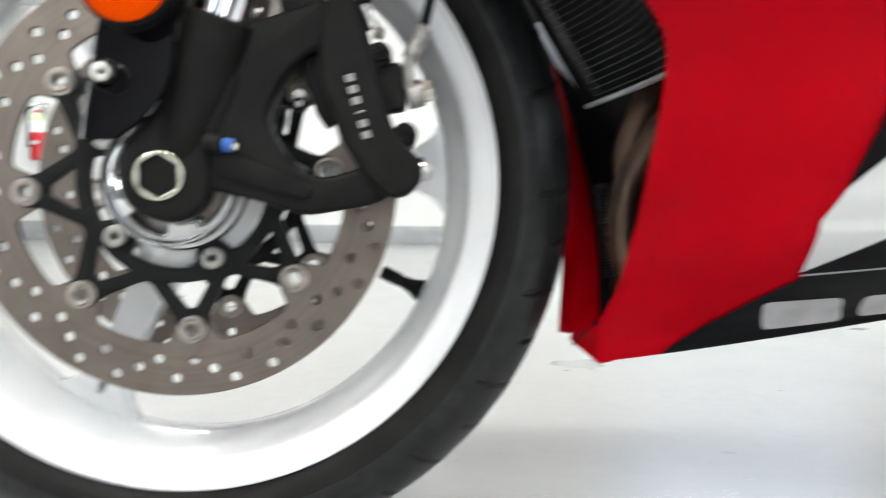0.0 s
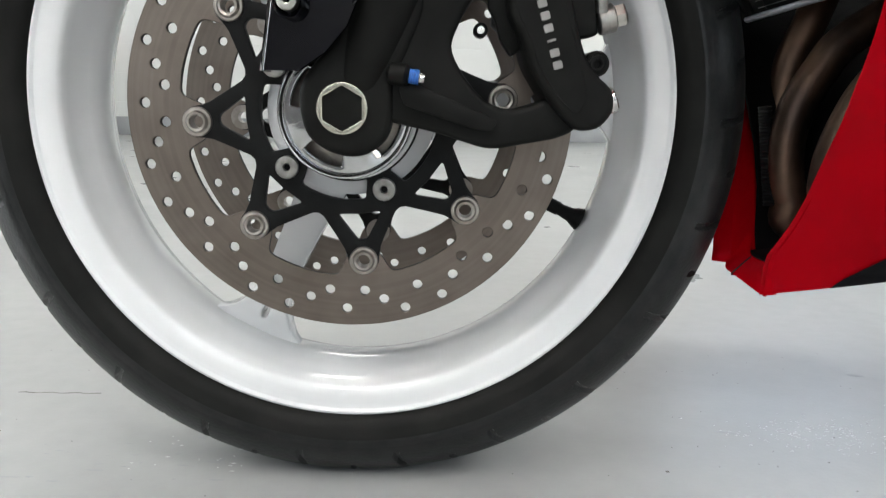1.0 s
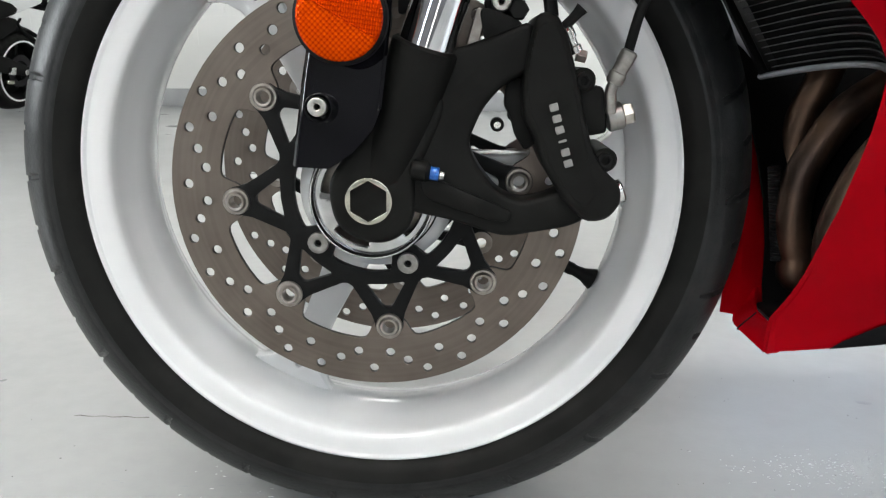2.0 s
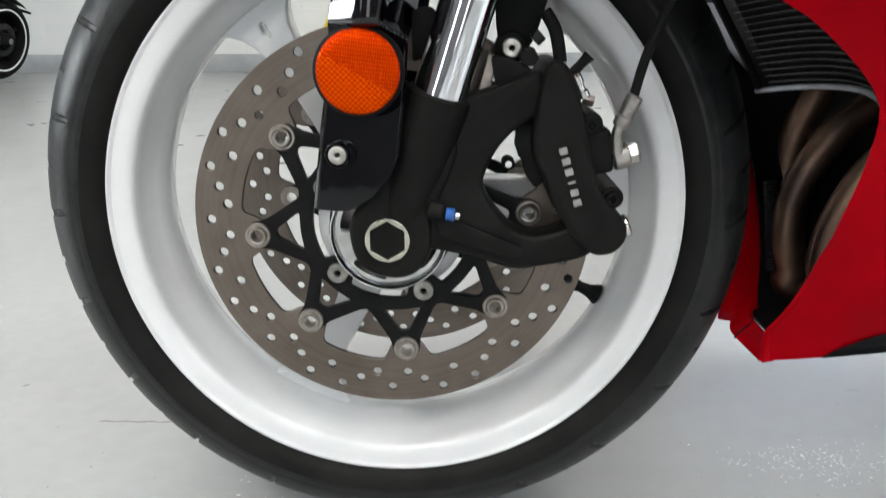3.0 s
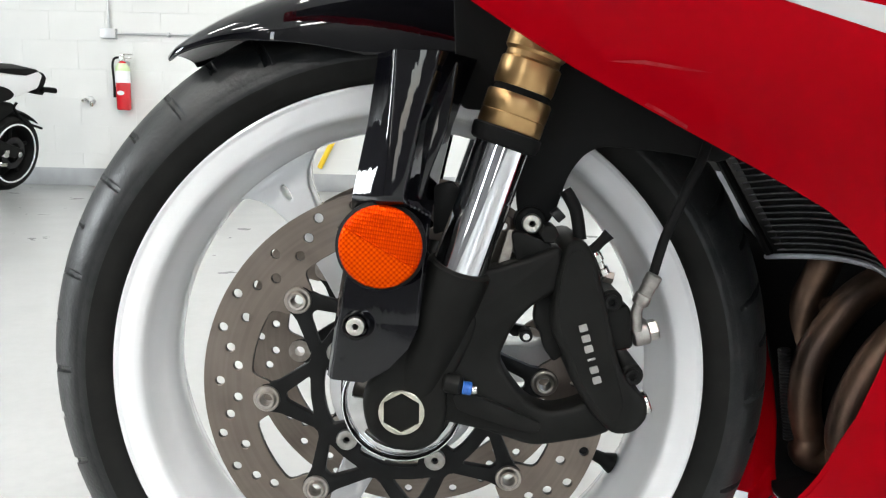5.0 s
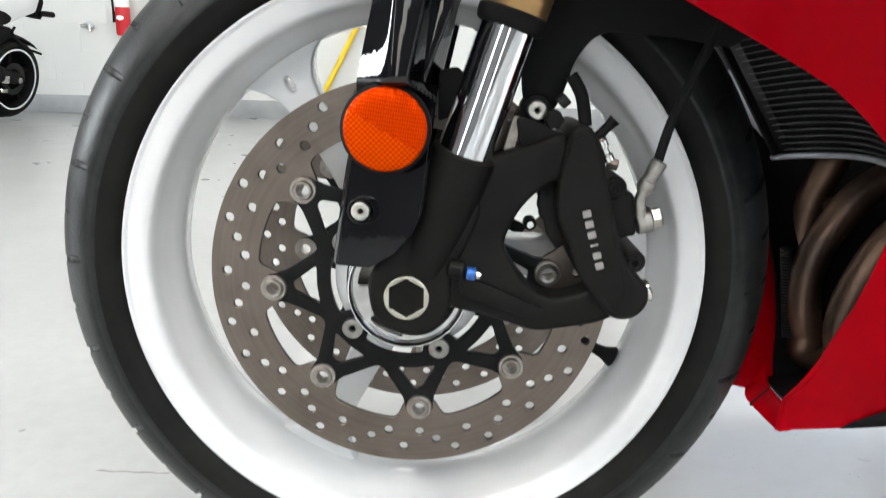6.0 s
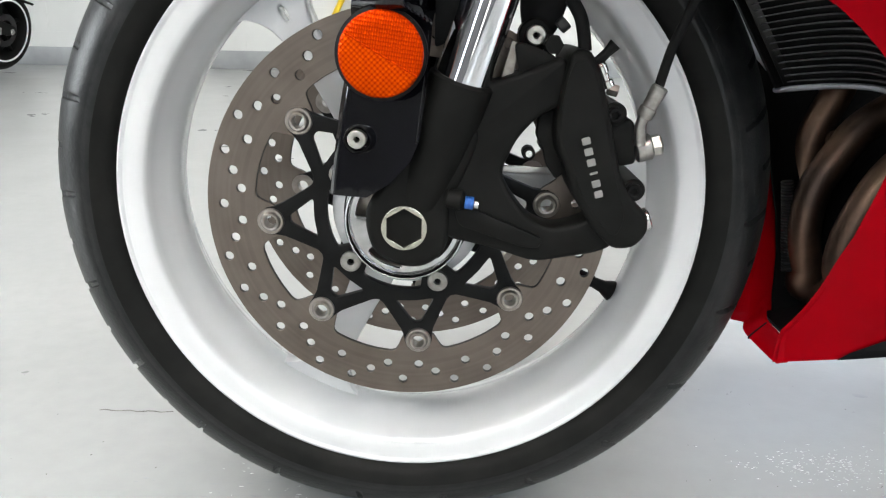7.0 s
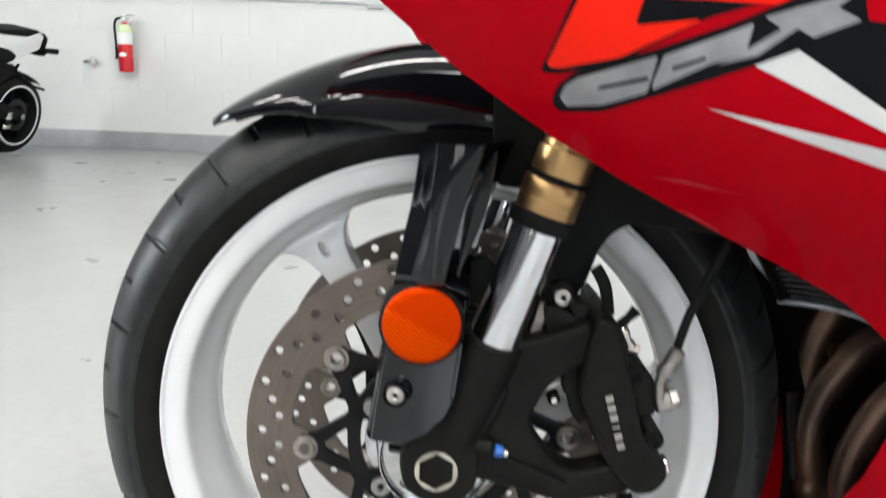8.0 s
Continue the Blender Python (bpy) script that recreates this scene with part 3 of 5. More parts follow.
def build_disc(y_face, inward, name):
    """One brake disc with its black carrier and bobbins; y_face is its outer face, inward the way to the wheel."""
    t = 0.0045 * inward
    holes = []
    radii = (0.1477, 0.1338, 0.1477, 0.1383, 0.1304, 0.1437, 0.1304, 0.1383)
    for k in range(64):
        holes.append(circle(*polar(radii[k % 8], 195.6 + k * 5.625, WX, WZ), 0.0037, 14))
    inner, pins = [], []
    for k in range(8):
        a = TURN_ANGLE + 45 * k
        pins.append(circle(*polar(0.1073, a, WX, WZ), 0.0052, 16))
        for da, r in ((-22.5, 0.1195), (-17, 0.1195), (-11.5, 0.1193), (-9.5, 0.1180), (-8.3, 0.1130), (-7.2, 0.1060), (-4.8, 0.1012), (0, 0.0992),
                      (4.8, 0.1012), (7.2, 0.1060), (8.3, 0.1130), (9.5, 0.1180), (11.5, 0.1193), (17, 0.1195)):
            inner.append(polar(r, a + da, WX, WZ))
    ring = plate(circle(WX, WZ, 0.1562, 160), y_face, y_face + t, [round_loop(inner, 0.0035, 2)] + holes + pins, 0.0004, 1)
    ring.normal_update()
    for f in ring.faces:
        f.material_index = 1 if abs(f.normal.y) < 0.5 else 0
    disc = part(name, ring, [DISC, DARK_EDGE], bike, "drilled floating steel brake disc with brown sheen")
    # carrier
    out, tri = [], []
    for k in range(8):
        a = TURN_ANGLE + 45 * k
        for da, r in ((-22.5, 0.0762), (-19.5, 0.0775), (-12.5, 0.0880), (-7.6, 0.0985), (-6.3, 0.1045), (-5.6, 0.1100), (-3.2, 0.1150), (0, 0.1170),
                      (3.2, 0.1150), (5.6, 0.1100), (6.3, 0.1045), (7.6, 0.0985), (12.5, 0.0880), (19.5, 0.0775)):
            out.append(polar(r, a + da, WX, WZ))
        tri.append(round_loop([polar(r, a + da, WX, WZ) for da, r in ((-12.5, 0.0738), (0, 0.0732), (12.5, 0.0738), (2.0, 0.0925), (-2.0, 0.0925))], 0.003, 3))
    slots = []
    for k in range(5):
        a = -102 + 72 * k
        arc = [polar(0.0495, a + d, WX, WZ) for d in range(-26, 27, 4)] + [polar(0.0628, a + d, WX, WZ) for d in range(22, -23, -4)]
        slots.append(round_loop(arc, 0.002, 2))
    bore = circle(WX, WZ, 0.040, 48)
    part("carrier", plate(out, y_face - 0.0015 * inward, y_face + 0.0055 * inward, [bore] + tri + slots + pins, 0.0008, 2), ANOD, disc, "black anodised disc carrier with triangular arms")
    for k in range(8):
        x, z = polar(0.1073, TURN_ANGLE + 45 * k, WX, WZ)
        o = -inward
        part("bobbin", revolve([(0.0046, -0.0062 * o), (0.0046, 0.0040 * o), (0.0050, 0.0054 * o), (0.0066, 0.0058 * o), (0.0076, 0.0044 * o), (0.0080, 0.0036 * o), (0.0098, 0.0034 * o), (0.0104, 0.0024 * o),
                                (0.0104, -0.0062 * o)], 32, (x, y_face, z), True), STEEL, disc, "dull steel disc bobbin")
    for k in range(5):
        x, z = polar(0.0597, -66 + 72 * k, WX, WZ)
        b = y_face - 0.0015 * inward
        bm = plate(circle(x, z, 0.0082, 24), b, b - 0.0052 * inward, [circle(x, z, 0.0028, 6)], 0.0012, 2)
        part("disc_bolt", bm, DISC_BOLT, disc, "dull socket-head disc bolt")
    return disc


build_disc(WY - 0.065, 1, "brake_disc")
build_disc(WY + 0.065, -1, "brake_disc")


def build_hub_cover():
    slots = []
    for k in range(4):
        a = -27 + 90 * k
        arc = [polar(0.0273, a + d, WX, WZ) for d in range(-22, 23, 4)] + [polar(0.0370, a + d, WX, WZ) for d in range(22, -23, -4)]
        slots.append(round_loop(arc, 0.004, 3))
    cover = part("hub_cover", plate(circle(WX, WZ, 0.0427, 72), -0.0850, -0.0810, [circle(WX, WZ, 0.020, 32)] + slots, 0.0012, 3), POLISHED, bike, "polished alloy slotted hub cover")
    part("cover_rim", revolve([(0.0427, -0.0892), (0.0436, -0.0902), (0.0447, -0.0900), (0.0453, -0.0888), (0.0453, -0.070), (0.0423, -0.070), (0.0421, -0.0865)], 72, (WX, 0, WZ), True), POLISHED, cover)
    part("inner_drum", revolve([(0.012, -0.072), (0.041, -0.070), (0.041, -0.066)], 48, (WX, 0, WZ)), STEEL, cover)


build_hub_cover()

FORK_FOOT = Vector((0.0054, 0.0, 0.292))
FORK_DIR = Vector((0.3048, 0.0, 0.9524)).normalized()


def on_fork(s, y=-0.104):
    p = FORK_FOOT + FORK_DIR * s
    return (p.x, y, p.z)


def build_fork(y, near):
    leg = part("fork_leg", turned(on_fork(0.012, y + (0.013 if near else -0.013)), on_fork(0.1130, y), [(0, 0.0185), (0.10, 0.0212), (0.55, 0.0226), (0.93, 0.0232), (0.98, 0.0228), (1, 0.0205)], 40), CAST, bike, "black cast fork bottom with axle clamp")
    part("stanchion", turned(on_fork(0.1040, y), on_fork(0.2455, y), [(0, 0.0190), (1, 0.0190)], 72), CHROME, leg, "chromed fork tube")
    part("dust_seal", turned(on_fork(0.1985, y), on_fork(0.2105, y), [(0, 0.0205), (0.12, 0.0228), (0.5, 0.0240), (0.9, 0.0241), (1, 0.0225)], 48), MATTE, leg, "black rubber dust seal")
    part("lower_collar", turned(on_fork(0.2100, y), on_fork(0.2335, y), [(0, 0.0215), (0.05, 0.0222), (0.42, 0.0222), (0.44, 0.0217), (0.48, 0.0222), (0.94, 0.0222), (1, 0.0214)], 64), GOLD, leg, "gold anodised fork collar")
    part("clamp_groove", turned(on_fork(0.2330, y), on_fork(0.2385, y), [(0, 0.0192), (1, 0.0192)], 40), MATTE, leg)
    part("outer_tube", turned(on_fork(0.2380, y), on_fork(0.5255, y), [(0, 0.0200), (0.006, 0.0206), (0.062, 0.0206), (0.068, 0.0186), (0.080, 0.0186), (0.088, 0.0206), (1, 0.0214)], 64), GOLD, leg, "gold anodised fork outer tube")
    s = -1 if near else 1
    clamp = smooth_loop([(-0.027, 0.303), (-0.0235, 0.280), (-0.012, 0.2685), (0.004, 0.2635), (0.018, 0.2660), (0.029, 0.276), (0.033, 0.292), (0.034, 0.312), (0.044, 0.335), (0.052, 0.362), (0.036, 0.384), (0.014, 0.370), (-0.003, 0.338), (-0.019, 0.320)], 5)
    part("axle_clamp", plate(clamp, y - s * 0.018, y + s * 0.0070, (), 0.005, 4), CAST, leg)
    return leg


build_fork(-0.104, True)
build_fork(0.114, False)


def build_axle():
    y = -0.1120
    hexagon = circle(WX + 0.001, WZ + 0.0022, 0.0142, 6, radians(30))
    nut = part("axle_nut", plate(circle(WX + 0.001, WZ + 0.0022, 0.0165, 40), y - 0.002, y + 0.02, [hexagon], 0.0008, 2), NUT, bike, "nickel-plated hollow hex axle end")
    part("axle_bore", turned((WX + 0.001, y + 0.012, WZ + 0.0022), (WX + 0.001, y + 0.014, WZ + 0.0022), [(0, 0.0135), (1, 0.0135)], 24), MATTE, nut)
    part("axle_shaft", rod((WX, -0.09, WZ), (WX, 0.12, WZ), 0.0125), STEEL, nut)


build_axle()


def build_caliper():
    outline = [(0.112, 0.420), (0.107, 0.399), (0.103, 0.369), (0.105, 0.352), (0.113, 0.339), (0.118, 0.322), (0.134, 0.297), (0.150, 0.282), (0.165, 0.284), (0.174, 0.296), (0.172, 0.309),
               (0.163, 0.316), (0.153, 0.330), (0.146, 0.353), (0.140, 0.378), (0.132, 0.406), (0.124, 0.420)]
    body = part("brake_caliper", plate(round_loop(outline, 0.006, 3), -0.116, -0.030, (), 0.005, 3), CAST, bike, "black cast radial brake caliper")
    face = [(0.1135, 0.412), (0.109, 0.398), (0.1065, 0.372), (0.110, 0.354), (0.119, 0.338), (0.124, 0.322), (0.138, 0.302), (0.150, 0.291), (0.156, 0.305), (0.149, 0.328), (0.142, 0.352), (0.136, 0.378), (0.128, 0.404), (0.122, 0.414)]
    part("caliper_face", plate(round_loop(face, 0.010, 5), -0.1163, -0.110, (), 0.0003, 1), CAST, body)
    part("boss_cap", rod((0.164, -0.100, 0.2985), (0.1765, -0.100, 0.3030), 0.0086, 24), BRIGHT, body, "bright plug in the caliper end")
    for x, z in ((0.1615, 0.3247), (0.1440, 0.3773)):
        part("bridge_lug", rod((x, -0.110, z), (x, -0.05, z), 0.0082, 24, 0.2), CAST, body)
        part("bridge_bolt", plate(circle(x, z, 0.0052, 20), -0.1135, -0.109, [circle(x, z, 0.0027, 6)], 0.0006, 1), MATTE, body)
    part("cross_bolt", rod((0.1395, -0.100, 0.3935), (0.1462, -0.100, 0.3920), 0.0046, 6), STEEL, body, "dull steel bolt head")
    part("bleed_nipple", turned((0.1392, -0.101, 0.3950), (0.1318, -0.103, 0.4105), [(0, 0.0048), (0.25, 0.0048), (0.30, 0.0034), (0.55, 0.0034), (0.6, 0.0044), (0.9, 0.0044), (1, 0.0030)], 14), BRIGHT, body, "bright bleed nipple")
    part("bleed_cap", pipe([(0.1225, -0.097, 0.418), (0.1212, -0.096, 0.4275), (0.1188, -0.095, 0.4385), (0.1150, -0.094, 0.4460), (0.1110, -0.093, 0.4520)], 0.0046, 12, 5), MATTE, body, "black rubber bleed cap")
    part("cap_strap", turned((0.1300, -0.100, 0.4100), (0.1418, -0.101, 0.4232), [(0, 0.0040), (0.5, 0.0034), (0.7, 0.0036), (1, 0.0046)], 10), MATTE, body)
    part("pad_pin", rod((0.1005, -0.103, 0.4219), (0.1005, -0.080, 0.4219), 0.0068, 6), CAST, body)
    part("pin_peg", rod((0.1040, -0.095, 0.4325), (0.1090, -0.095, 0.4372), 0.0050, 14), DARK, body)
    part("pad_spring", plate(round_loop([(0.066, 0.398), (0.073, 0.424), (0.079, 0.422), (0.074, 0.396)], 0.002, 2), -0.092, -0.089, (), 0.0005, 1), STEEL, body, "steel pad spring")
    part("pad_plate", plate(round_loop([(0.082, 0.400), (0.088, 0.414), (0.104, 0.412), (0.106, 0.398)], 0.004, 3), -0.096, -0.088, (), 0.001, 1), STEEL, body, "brown steel pad backing")
    # maker's raised lettering kept as plain bars along the caliper
    a, b = Vector((0.1235, 0, 0.3635)), Vector((0.1370, 0, 0.3195))
    d = (b - a).normalized()
    u = Vector((-d.z, 0, d.x))
    for k in range(6):
        c = a.lerp(b, (k + 0.5) / 6)
        w, h = (0.0025, 0.0029) if k != 3 else (0.0008, 0.0029)
        loop = [((c + sx * w * d + sz * h * u).x, (c + sx * w * d + sz * h * u).z) for sx, sz in ((-1, -1), (1, -1), (1, 1), (-1, 1))]
        part("raised_bar", plate(round_loop(loop, 0.0008, 2), -0.1175, -0.115, (), 0.0003, 1), LETTER, body)
    # hose fitting
    port = round_loop([(0.140, 0.3715), (0.1575, 0.3738), (0.1610, 0.3660), (0.1625, 0.3425), (0.1500, 0.3400), (0.143, 0.3450)], 0.003, 3)
    part("hose_port", plate(port, -0.104, -0.084, (), 0.004, 3), CAST, body)
    part("banjo_ring", rod((0.1622, -0.098, 0.3515), (0.1735, -0.098, 0.3545), 0.0094, 28), SLEEVE, body, "bright banjo fitting of the brake hose")
    part("banjo_bolt", turned((0.1728, -0.098, 0.3543), (0.1802, -0.098, 0.3563), [(0, 0.0076), (0.85, 0.0076), (1, 0.0064)], 6), BOLT, body)
    part("banjo_neck", pipe([(0.1640, -0.104, 0.356), (0.1632, -0.105, 0.3640), (0.1630, -0.1055, 0.3710), (0.1658, -0.106, 0.3785)], 0.0040), SLEEVE, body)
    part("crimp_sleeve", turned((0.1640, -0.106, 0.3750), (0.1738, -0.106, 0.3965), [(0, 0.0050), (0.06, 0.0060), (0.30, 0.0060), (0.34, 0.0053), (0.62, 0.0053), (0.66, 0.0058), (0.95, 0.0058), (1, 0.0046)], 20), SLEEVE, body)
    part("brake_hose", pipe([(0.1725, -0.1040, 0.3940), (0.1788, -0.1045, 0.4205), (0.1856, -0.1050, 0.4383), (0.1931, -0.1050, 0.4593), (0.2025, -0.1030, 0.4815), (0.222, -0.088, 0.545)], 0.0034), MATTE, body, "black rubber brake hose")
    # pads and retaining hardware behind the body
    part("brake_pad", plate([(0.096, 0.350), (0.112, 0.335), (0.120, 0.405), (0.100, 0.404)], -0.083, -0.067, (), 0.001), DARK, body, "steel-backed brake pad")
    return body


build_caliper()


def build_bracket():
    loop = round_loop([(0.012, 0.372), (0.030, 0.398), (0.058, 0.396), (0.092, 0.408), (0.110, 0.416), (0.112, 0.384), (0.092, 0.374), (0.078, 0.358), (0.068, 0.334), (0.076, 0.318), (0.090, 0.301), (0.106, 0.2945), (0.124, 0.299), (0.146, 0.310),
                       (0.158, 0.298), (0.150, 0.282), (0.138, 0.277), (0.095, 0.2690), (0.060, 0.2800), (0.030, 0.2860), (-0.004, 0.300), (-0.006, 0.330)], 0.009, 4)
    br = part("caliper_bracket", plate(loop, -0.1080, -0.080, (), 0.004, 3), CAST, bike, "black cast caliper mounting arm")
    ridge = round_loop([(0.036, 0.309), (0.048, 0.310), (0.100, 0.2885), (0.097, 0.2815), (0.085, 0.2825), (0.040, 0.297)], 0.004, 3)
    part("rib", plate(ridge, -0.1130, -0.106, (), 0.0025, 2), CAST, br)
    part("pinch_bolt", turned((0.0435, -0.116, 0.3150), (0.0495, -0.116, 0.3142), [(0, 0.0046), (1, 0.0046)], 16), BLUE, br, "pinch bolt with blue thread lock")
    part("bolt_tip", turned((0.0500, -0.1165, 0.3138), (0.0530, -0.1165, 0.3134), [(0, 0.0035), (1, 0.0030)], 12), BRIGHT, br)
    part("boss", rod((0.030, -0.1105, 0.317), (0.0435, -0.1130, 0.3152), 0.0070, 20, 0.3), CAST, br)
    part("mount_bolt", plate(circle(0.0893, 0.4275, 0.0068, 24), -0.0935, -0.084, [circle(0.0893, 0.4275, 0.0022, 6)], 0.0020, 3), BOLT, br, "bright button-head bolt")
    part("mount_lug", rod((0.0893, -0.085, 0.4275), (0.0893, -0.066, 0.4275), 0.0115, 24), CAST, br)
    part("carrier_web", plate(round_loop([(0.0944, 0.3773), (0.1131, 0.3778), (0.118, 0.3359), (0.1083, 0.3282), (0.1007, 0.3387), (0.0976, 0.3509), (0.0923, 0.3597)], 0.003, 3), -0.0960, -0.086, (), 0.002, 2), CAST, br)
    part("carrier_stub", rod((0.0887, -0.090, 0.3456), (0.0887, -0.078, 0.3456), 0.0048, 16), CAST, br)
    part("stub_tip", rod((0.0887, -0.0915, 0.3456), (0.0887, -0.088, 0.3456), 0.0028, 12), BRIGHT, br, "bright threaded tip")
    part("lug_web", plate(round_loop([(0.074, 0.424), (0.090, 0.420), (0.104, 0.414), (0.108, 0.400), (0.080, 0.396)], 0.006, 3), -0.100, -0.085, (), 0.003, 2), CAST, br)


build_bracket()


STAY_CUTS = [((-0.020, 0, 0.3205), (0.55, 0, -0.835)), ((-0.0030, 0, 0.3340), (0.75, 0, -0.66)), ((0.0090, 0, 0.352), (0.92, 0, -0.39))]
SKIRT_DEPTH = [(22, 0.036), (58, 0.036), (72, 0.060), (97, 0.064), (103.4, 0.053), (111, 0.039), (116, 0.027), (120, 0.019), (125.5, 0.009), (129, 0.004)]


def soft_max(values, k):
    """The largest of the values, with the creases between them rounded over a depth k."""
    top = max(values)
    return top + k * math.log(sum(math.exp((v - top) / k) for v in values))


def stay_depth(u, t, wide, high):
    """How far the stay lies back at u across its width: a front facet, a broad flank and a fall at the rear."""
    crease = 0.05 + 0.02 * wide + t * (0.13 + 0.17 * wide)
    rear = 1.15 - 0.52 * t
    facet = (0.010 + t * (0.006 + 0.012 * (1 - wide))) * (crease - u) / crease
    flank = (0.006 * t - 0.015 * (1 - t)) * (u - crease) - 0.003 * t * math.sin(math.pi * u)
    fall = flank + (0.10 + 0.05 * t) * (u - rear)
    return soft_max((facet, flank, fall), 0.0012) - high


def build_fender():
    # crown over the tyre, from the front tip to behind the fork
    rows = []
    n = 44
    for i in range(n + 1):
        a = radians(127.0 - (127.0 - 40) * i / n)
        tip = min(1.0, i / 8.0)
        half = 0.030 + 0.042 * tip ** 0.6
        depth = lerp_table(SKIRT_DEPTH, math.degrees(a))
        front = min(1.0, max(0.0, (math.degrees(a) - 97) / 14))
        row = []
        for k in range(17):
            u = -1 + 2 * k / 16
            r = 0.3155 - depth * abs(u) ** (2.8 - 0.9 * front)
            row.append((WX + r * math.cos(a), WY + half * math.sin(u * math.pi / 2), WZ + r * math.sin(a)))
        rows.append(row)
    fend = part("front_fender", sheet(rows, -0.0025, 0.0006), GLOSS, bike, "gloss black plastic front mudguard")
    for s, y0 in ((1, -0.116), (-1, 0.126)):
        table_l = [(0.317, -0.0530), (0.375, -0.0455), (0.432, -0.0360), (0.495, -0.0240), (0.540, -0.0180)]
        table_r = [(0.317, 0.0060), (0.345, 0.0090), (0.360, 0.0120), (0.400, 0.0165), (0.440, 0.0200), (0.495, 0.0320), (0.540, 0.0490)]
        rows = []
        for i in range(161):
            z = 0.317 + (0.540 - 0.317) * i / 160
            l, r = lerp_table(table_l, z), lerp_table(table_r, z)
            t = min(1.0, max(0.0, (z - 0.428) / 0.020))
            t = t * t * (3 - 2 * t)
            wide = 1 - min(1.0, max(0.0, (z - 0.440) / 0.100))
            high = -0.014 * (1 - t) + 0.022 * t + 0.06 * max(0.0, 0.410 - z) + 0.005 * (1 - t)
            row = [(l + 0.003, y0 + s * (stay_depth(0, t, wide, high) + 0.012), z)]
            for k in range(97):
                u = k / 96
                row.append((l + (r - l) * u, y0 + s * stay_depth(u, t, wide, high), z))
            row.append((r - 0.0005, y0 + s * (stay_depth(1, t, wide, high) + 0.010 * t + 0.001), z))
            rows.append(row)
        part("fender_stay", sheet(rows, 0.002 * s, 0.0, STAY_CUTS), GLOSS, fend, "gloss black mudguard stay", 50)
    flange = [(0.0074, 0.5342), (0.0355, 0.5364), (0.0319, 0.5106), (0.0288, 0.4916), (0.0219, 0.4731), (0.0155, 0.4557), (0.0106, 0.439), (-0.0076, 0.4384), (-0.0043, 0.4656), (0.0033, 0.4989)]
    part("stay_flange", plate(round_loop(flange, 0.004, 3), -0.1125, -0.106, (), 0.0022, 3), GLOSS, fend, "gloss black rear flange of the stay")
    # Dark plate added to fill the gap between stay and fork.
    gap_loop = [(0.0200, 0.4530), (0.0330, 0.4560), (0.0400, 0.4480), (0.0370, 0.4240), (0.0200, 0.4180)]
    part("gap_plate", plate(round_loop(gap_loop, 0.003, 3), -0.0930, -0.0810, (), 0.002, 2), MATTE, fend, "small black plate filling the gap behind the stay")
    # rear flank of the mudguard behind the near fork leg
    flank = [(0.030, 0.590), (0.034, 0.512), (0.040, 0.506), (0.074, 0.505), (0.077, 0.470), (0.079, 0.436), (0.086, 0.418), (0.099, 0.423), (0.106, 0.433), (0.110, 0.445), (0.115, 0.462), (0.125, 0.476), (0.137, 0.4825), (0.186, 0.479), (0.225, 0.472), (0.240, 0.490), (0.225, 0.545), (0.150, 0.594)]
    part("fender_flank", plate(round_loop(flank, 0.010, 4), -0.0800, -0.0755, (), 0.0015, 2), MATTE, fend, "black mudguard side behind the fork")
    # reflector
    ry = -0.1330
    cx, cz = -0.0130, 0.4150
    part("reflector_cup", rod((cx, ry + 0.034, cz), (cx, ry - 0.0020, cz), 0.0300, 56), MATTE, fend)
    lens = revolve([(0.0, -0.0042), (0.010, -0.0041), (0.020, -0.0036), (0.0262, -0.0026), (0.0276, -0.0010), (0.0276, 0.004)], 64, (cx, ry, cz))
    bmesh.ops.bisect_plane(lens, geom=lens.verts[:] + lens.edges[:] + lens.faces[:], plane_co=(cx, ry, cz), plane_no=(0.497, 0, 0.868))
    for f in lens.faces:
        c = f.calc_center_median()
        f.material_index = 1 if 0.497 * (c.x - cx) + 0.868 * (c.z - cz) < 0 else 0
    part("reflector", lens, [AMBER, AMBER_CELLS], fend, "round amber side reflector", 60)
    d = Vector((0.0262, 0, -0.0150))
    part("lens_rib", pipe([(cx - d.x * 0.88, ry - 0.0026, cz - d.z * 0.88), (cx - d.x * 0.5, ry - 0.0039, cz - d.z * 0.5), (cx, ry - 0.0043, cz), (cx + d.x * 0.5, ry - 0.0039, cz + d.z * 0.5), (cx + d.x * 0.88, ry - 0.0026, cz + d.z * 0.88)], 0.0008, 6, 6), AMBER, fend)
    part("reflector_tab", block(cx - 0.004, cx + 0.004, ry + 0.002, ry + 0.014, cz + 0.026, cz + 0.035, 0.001), GLOSS, fend)
    part("stay_bolt", plate(circle(-0.0305, 0.3585, 0.0064, 24), -0.1255, -0.112, [circle(-0.0305, 0.3585, 0.0022, 6)], 0.0022, 3), BOLT, fend, "bright button-head stay bolt")
    part("bolt_cup", revolve([(0.0076, -0.1205), (0.0090, -0.1220), (0.0098, -0.1200), (0.0098, -0.110)], 28, (-0.0305, 0, 0.3575)), GLOSS, fend)
    return fend


build_fender()

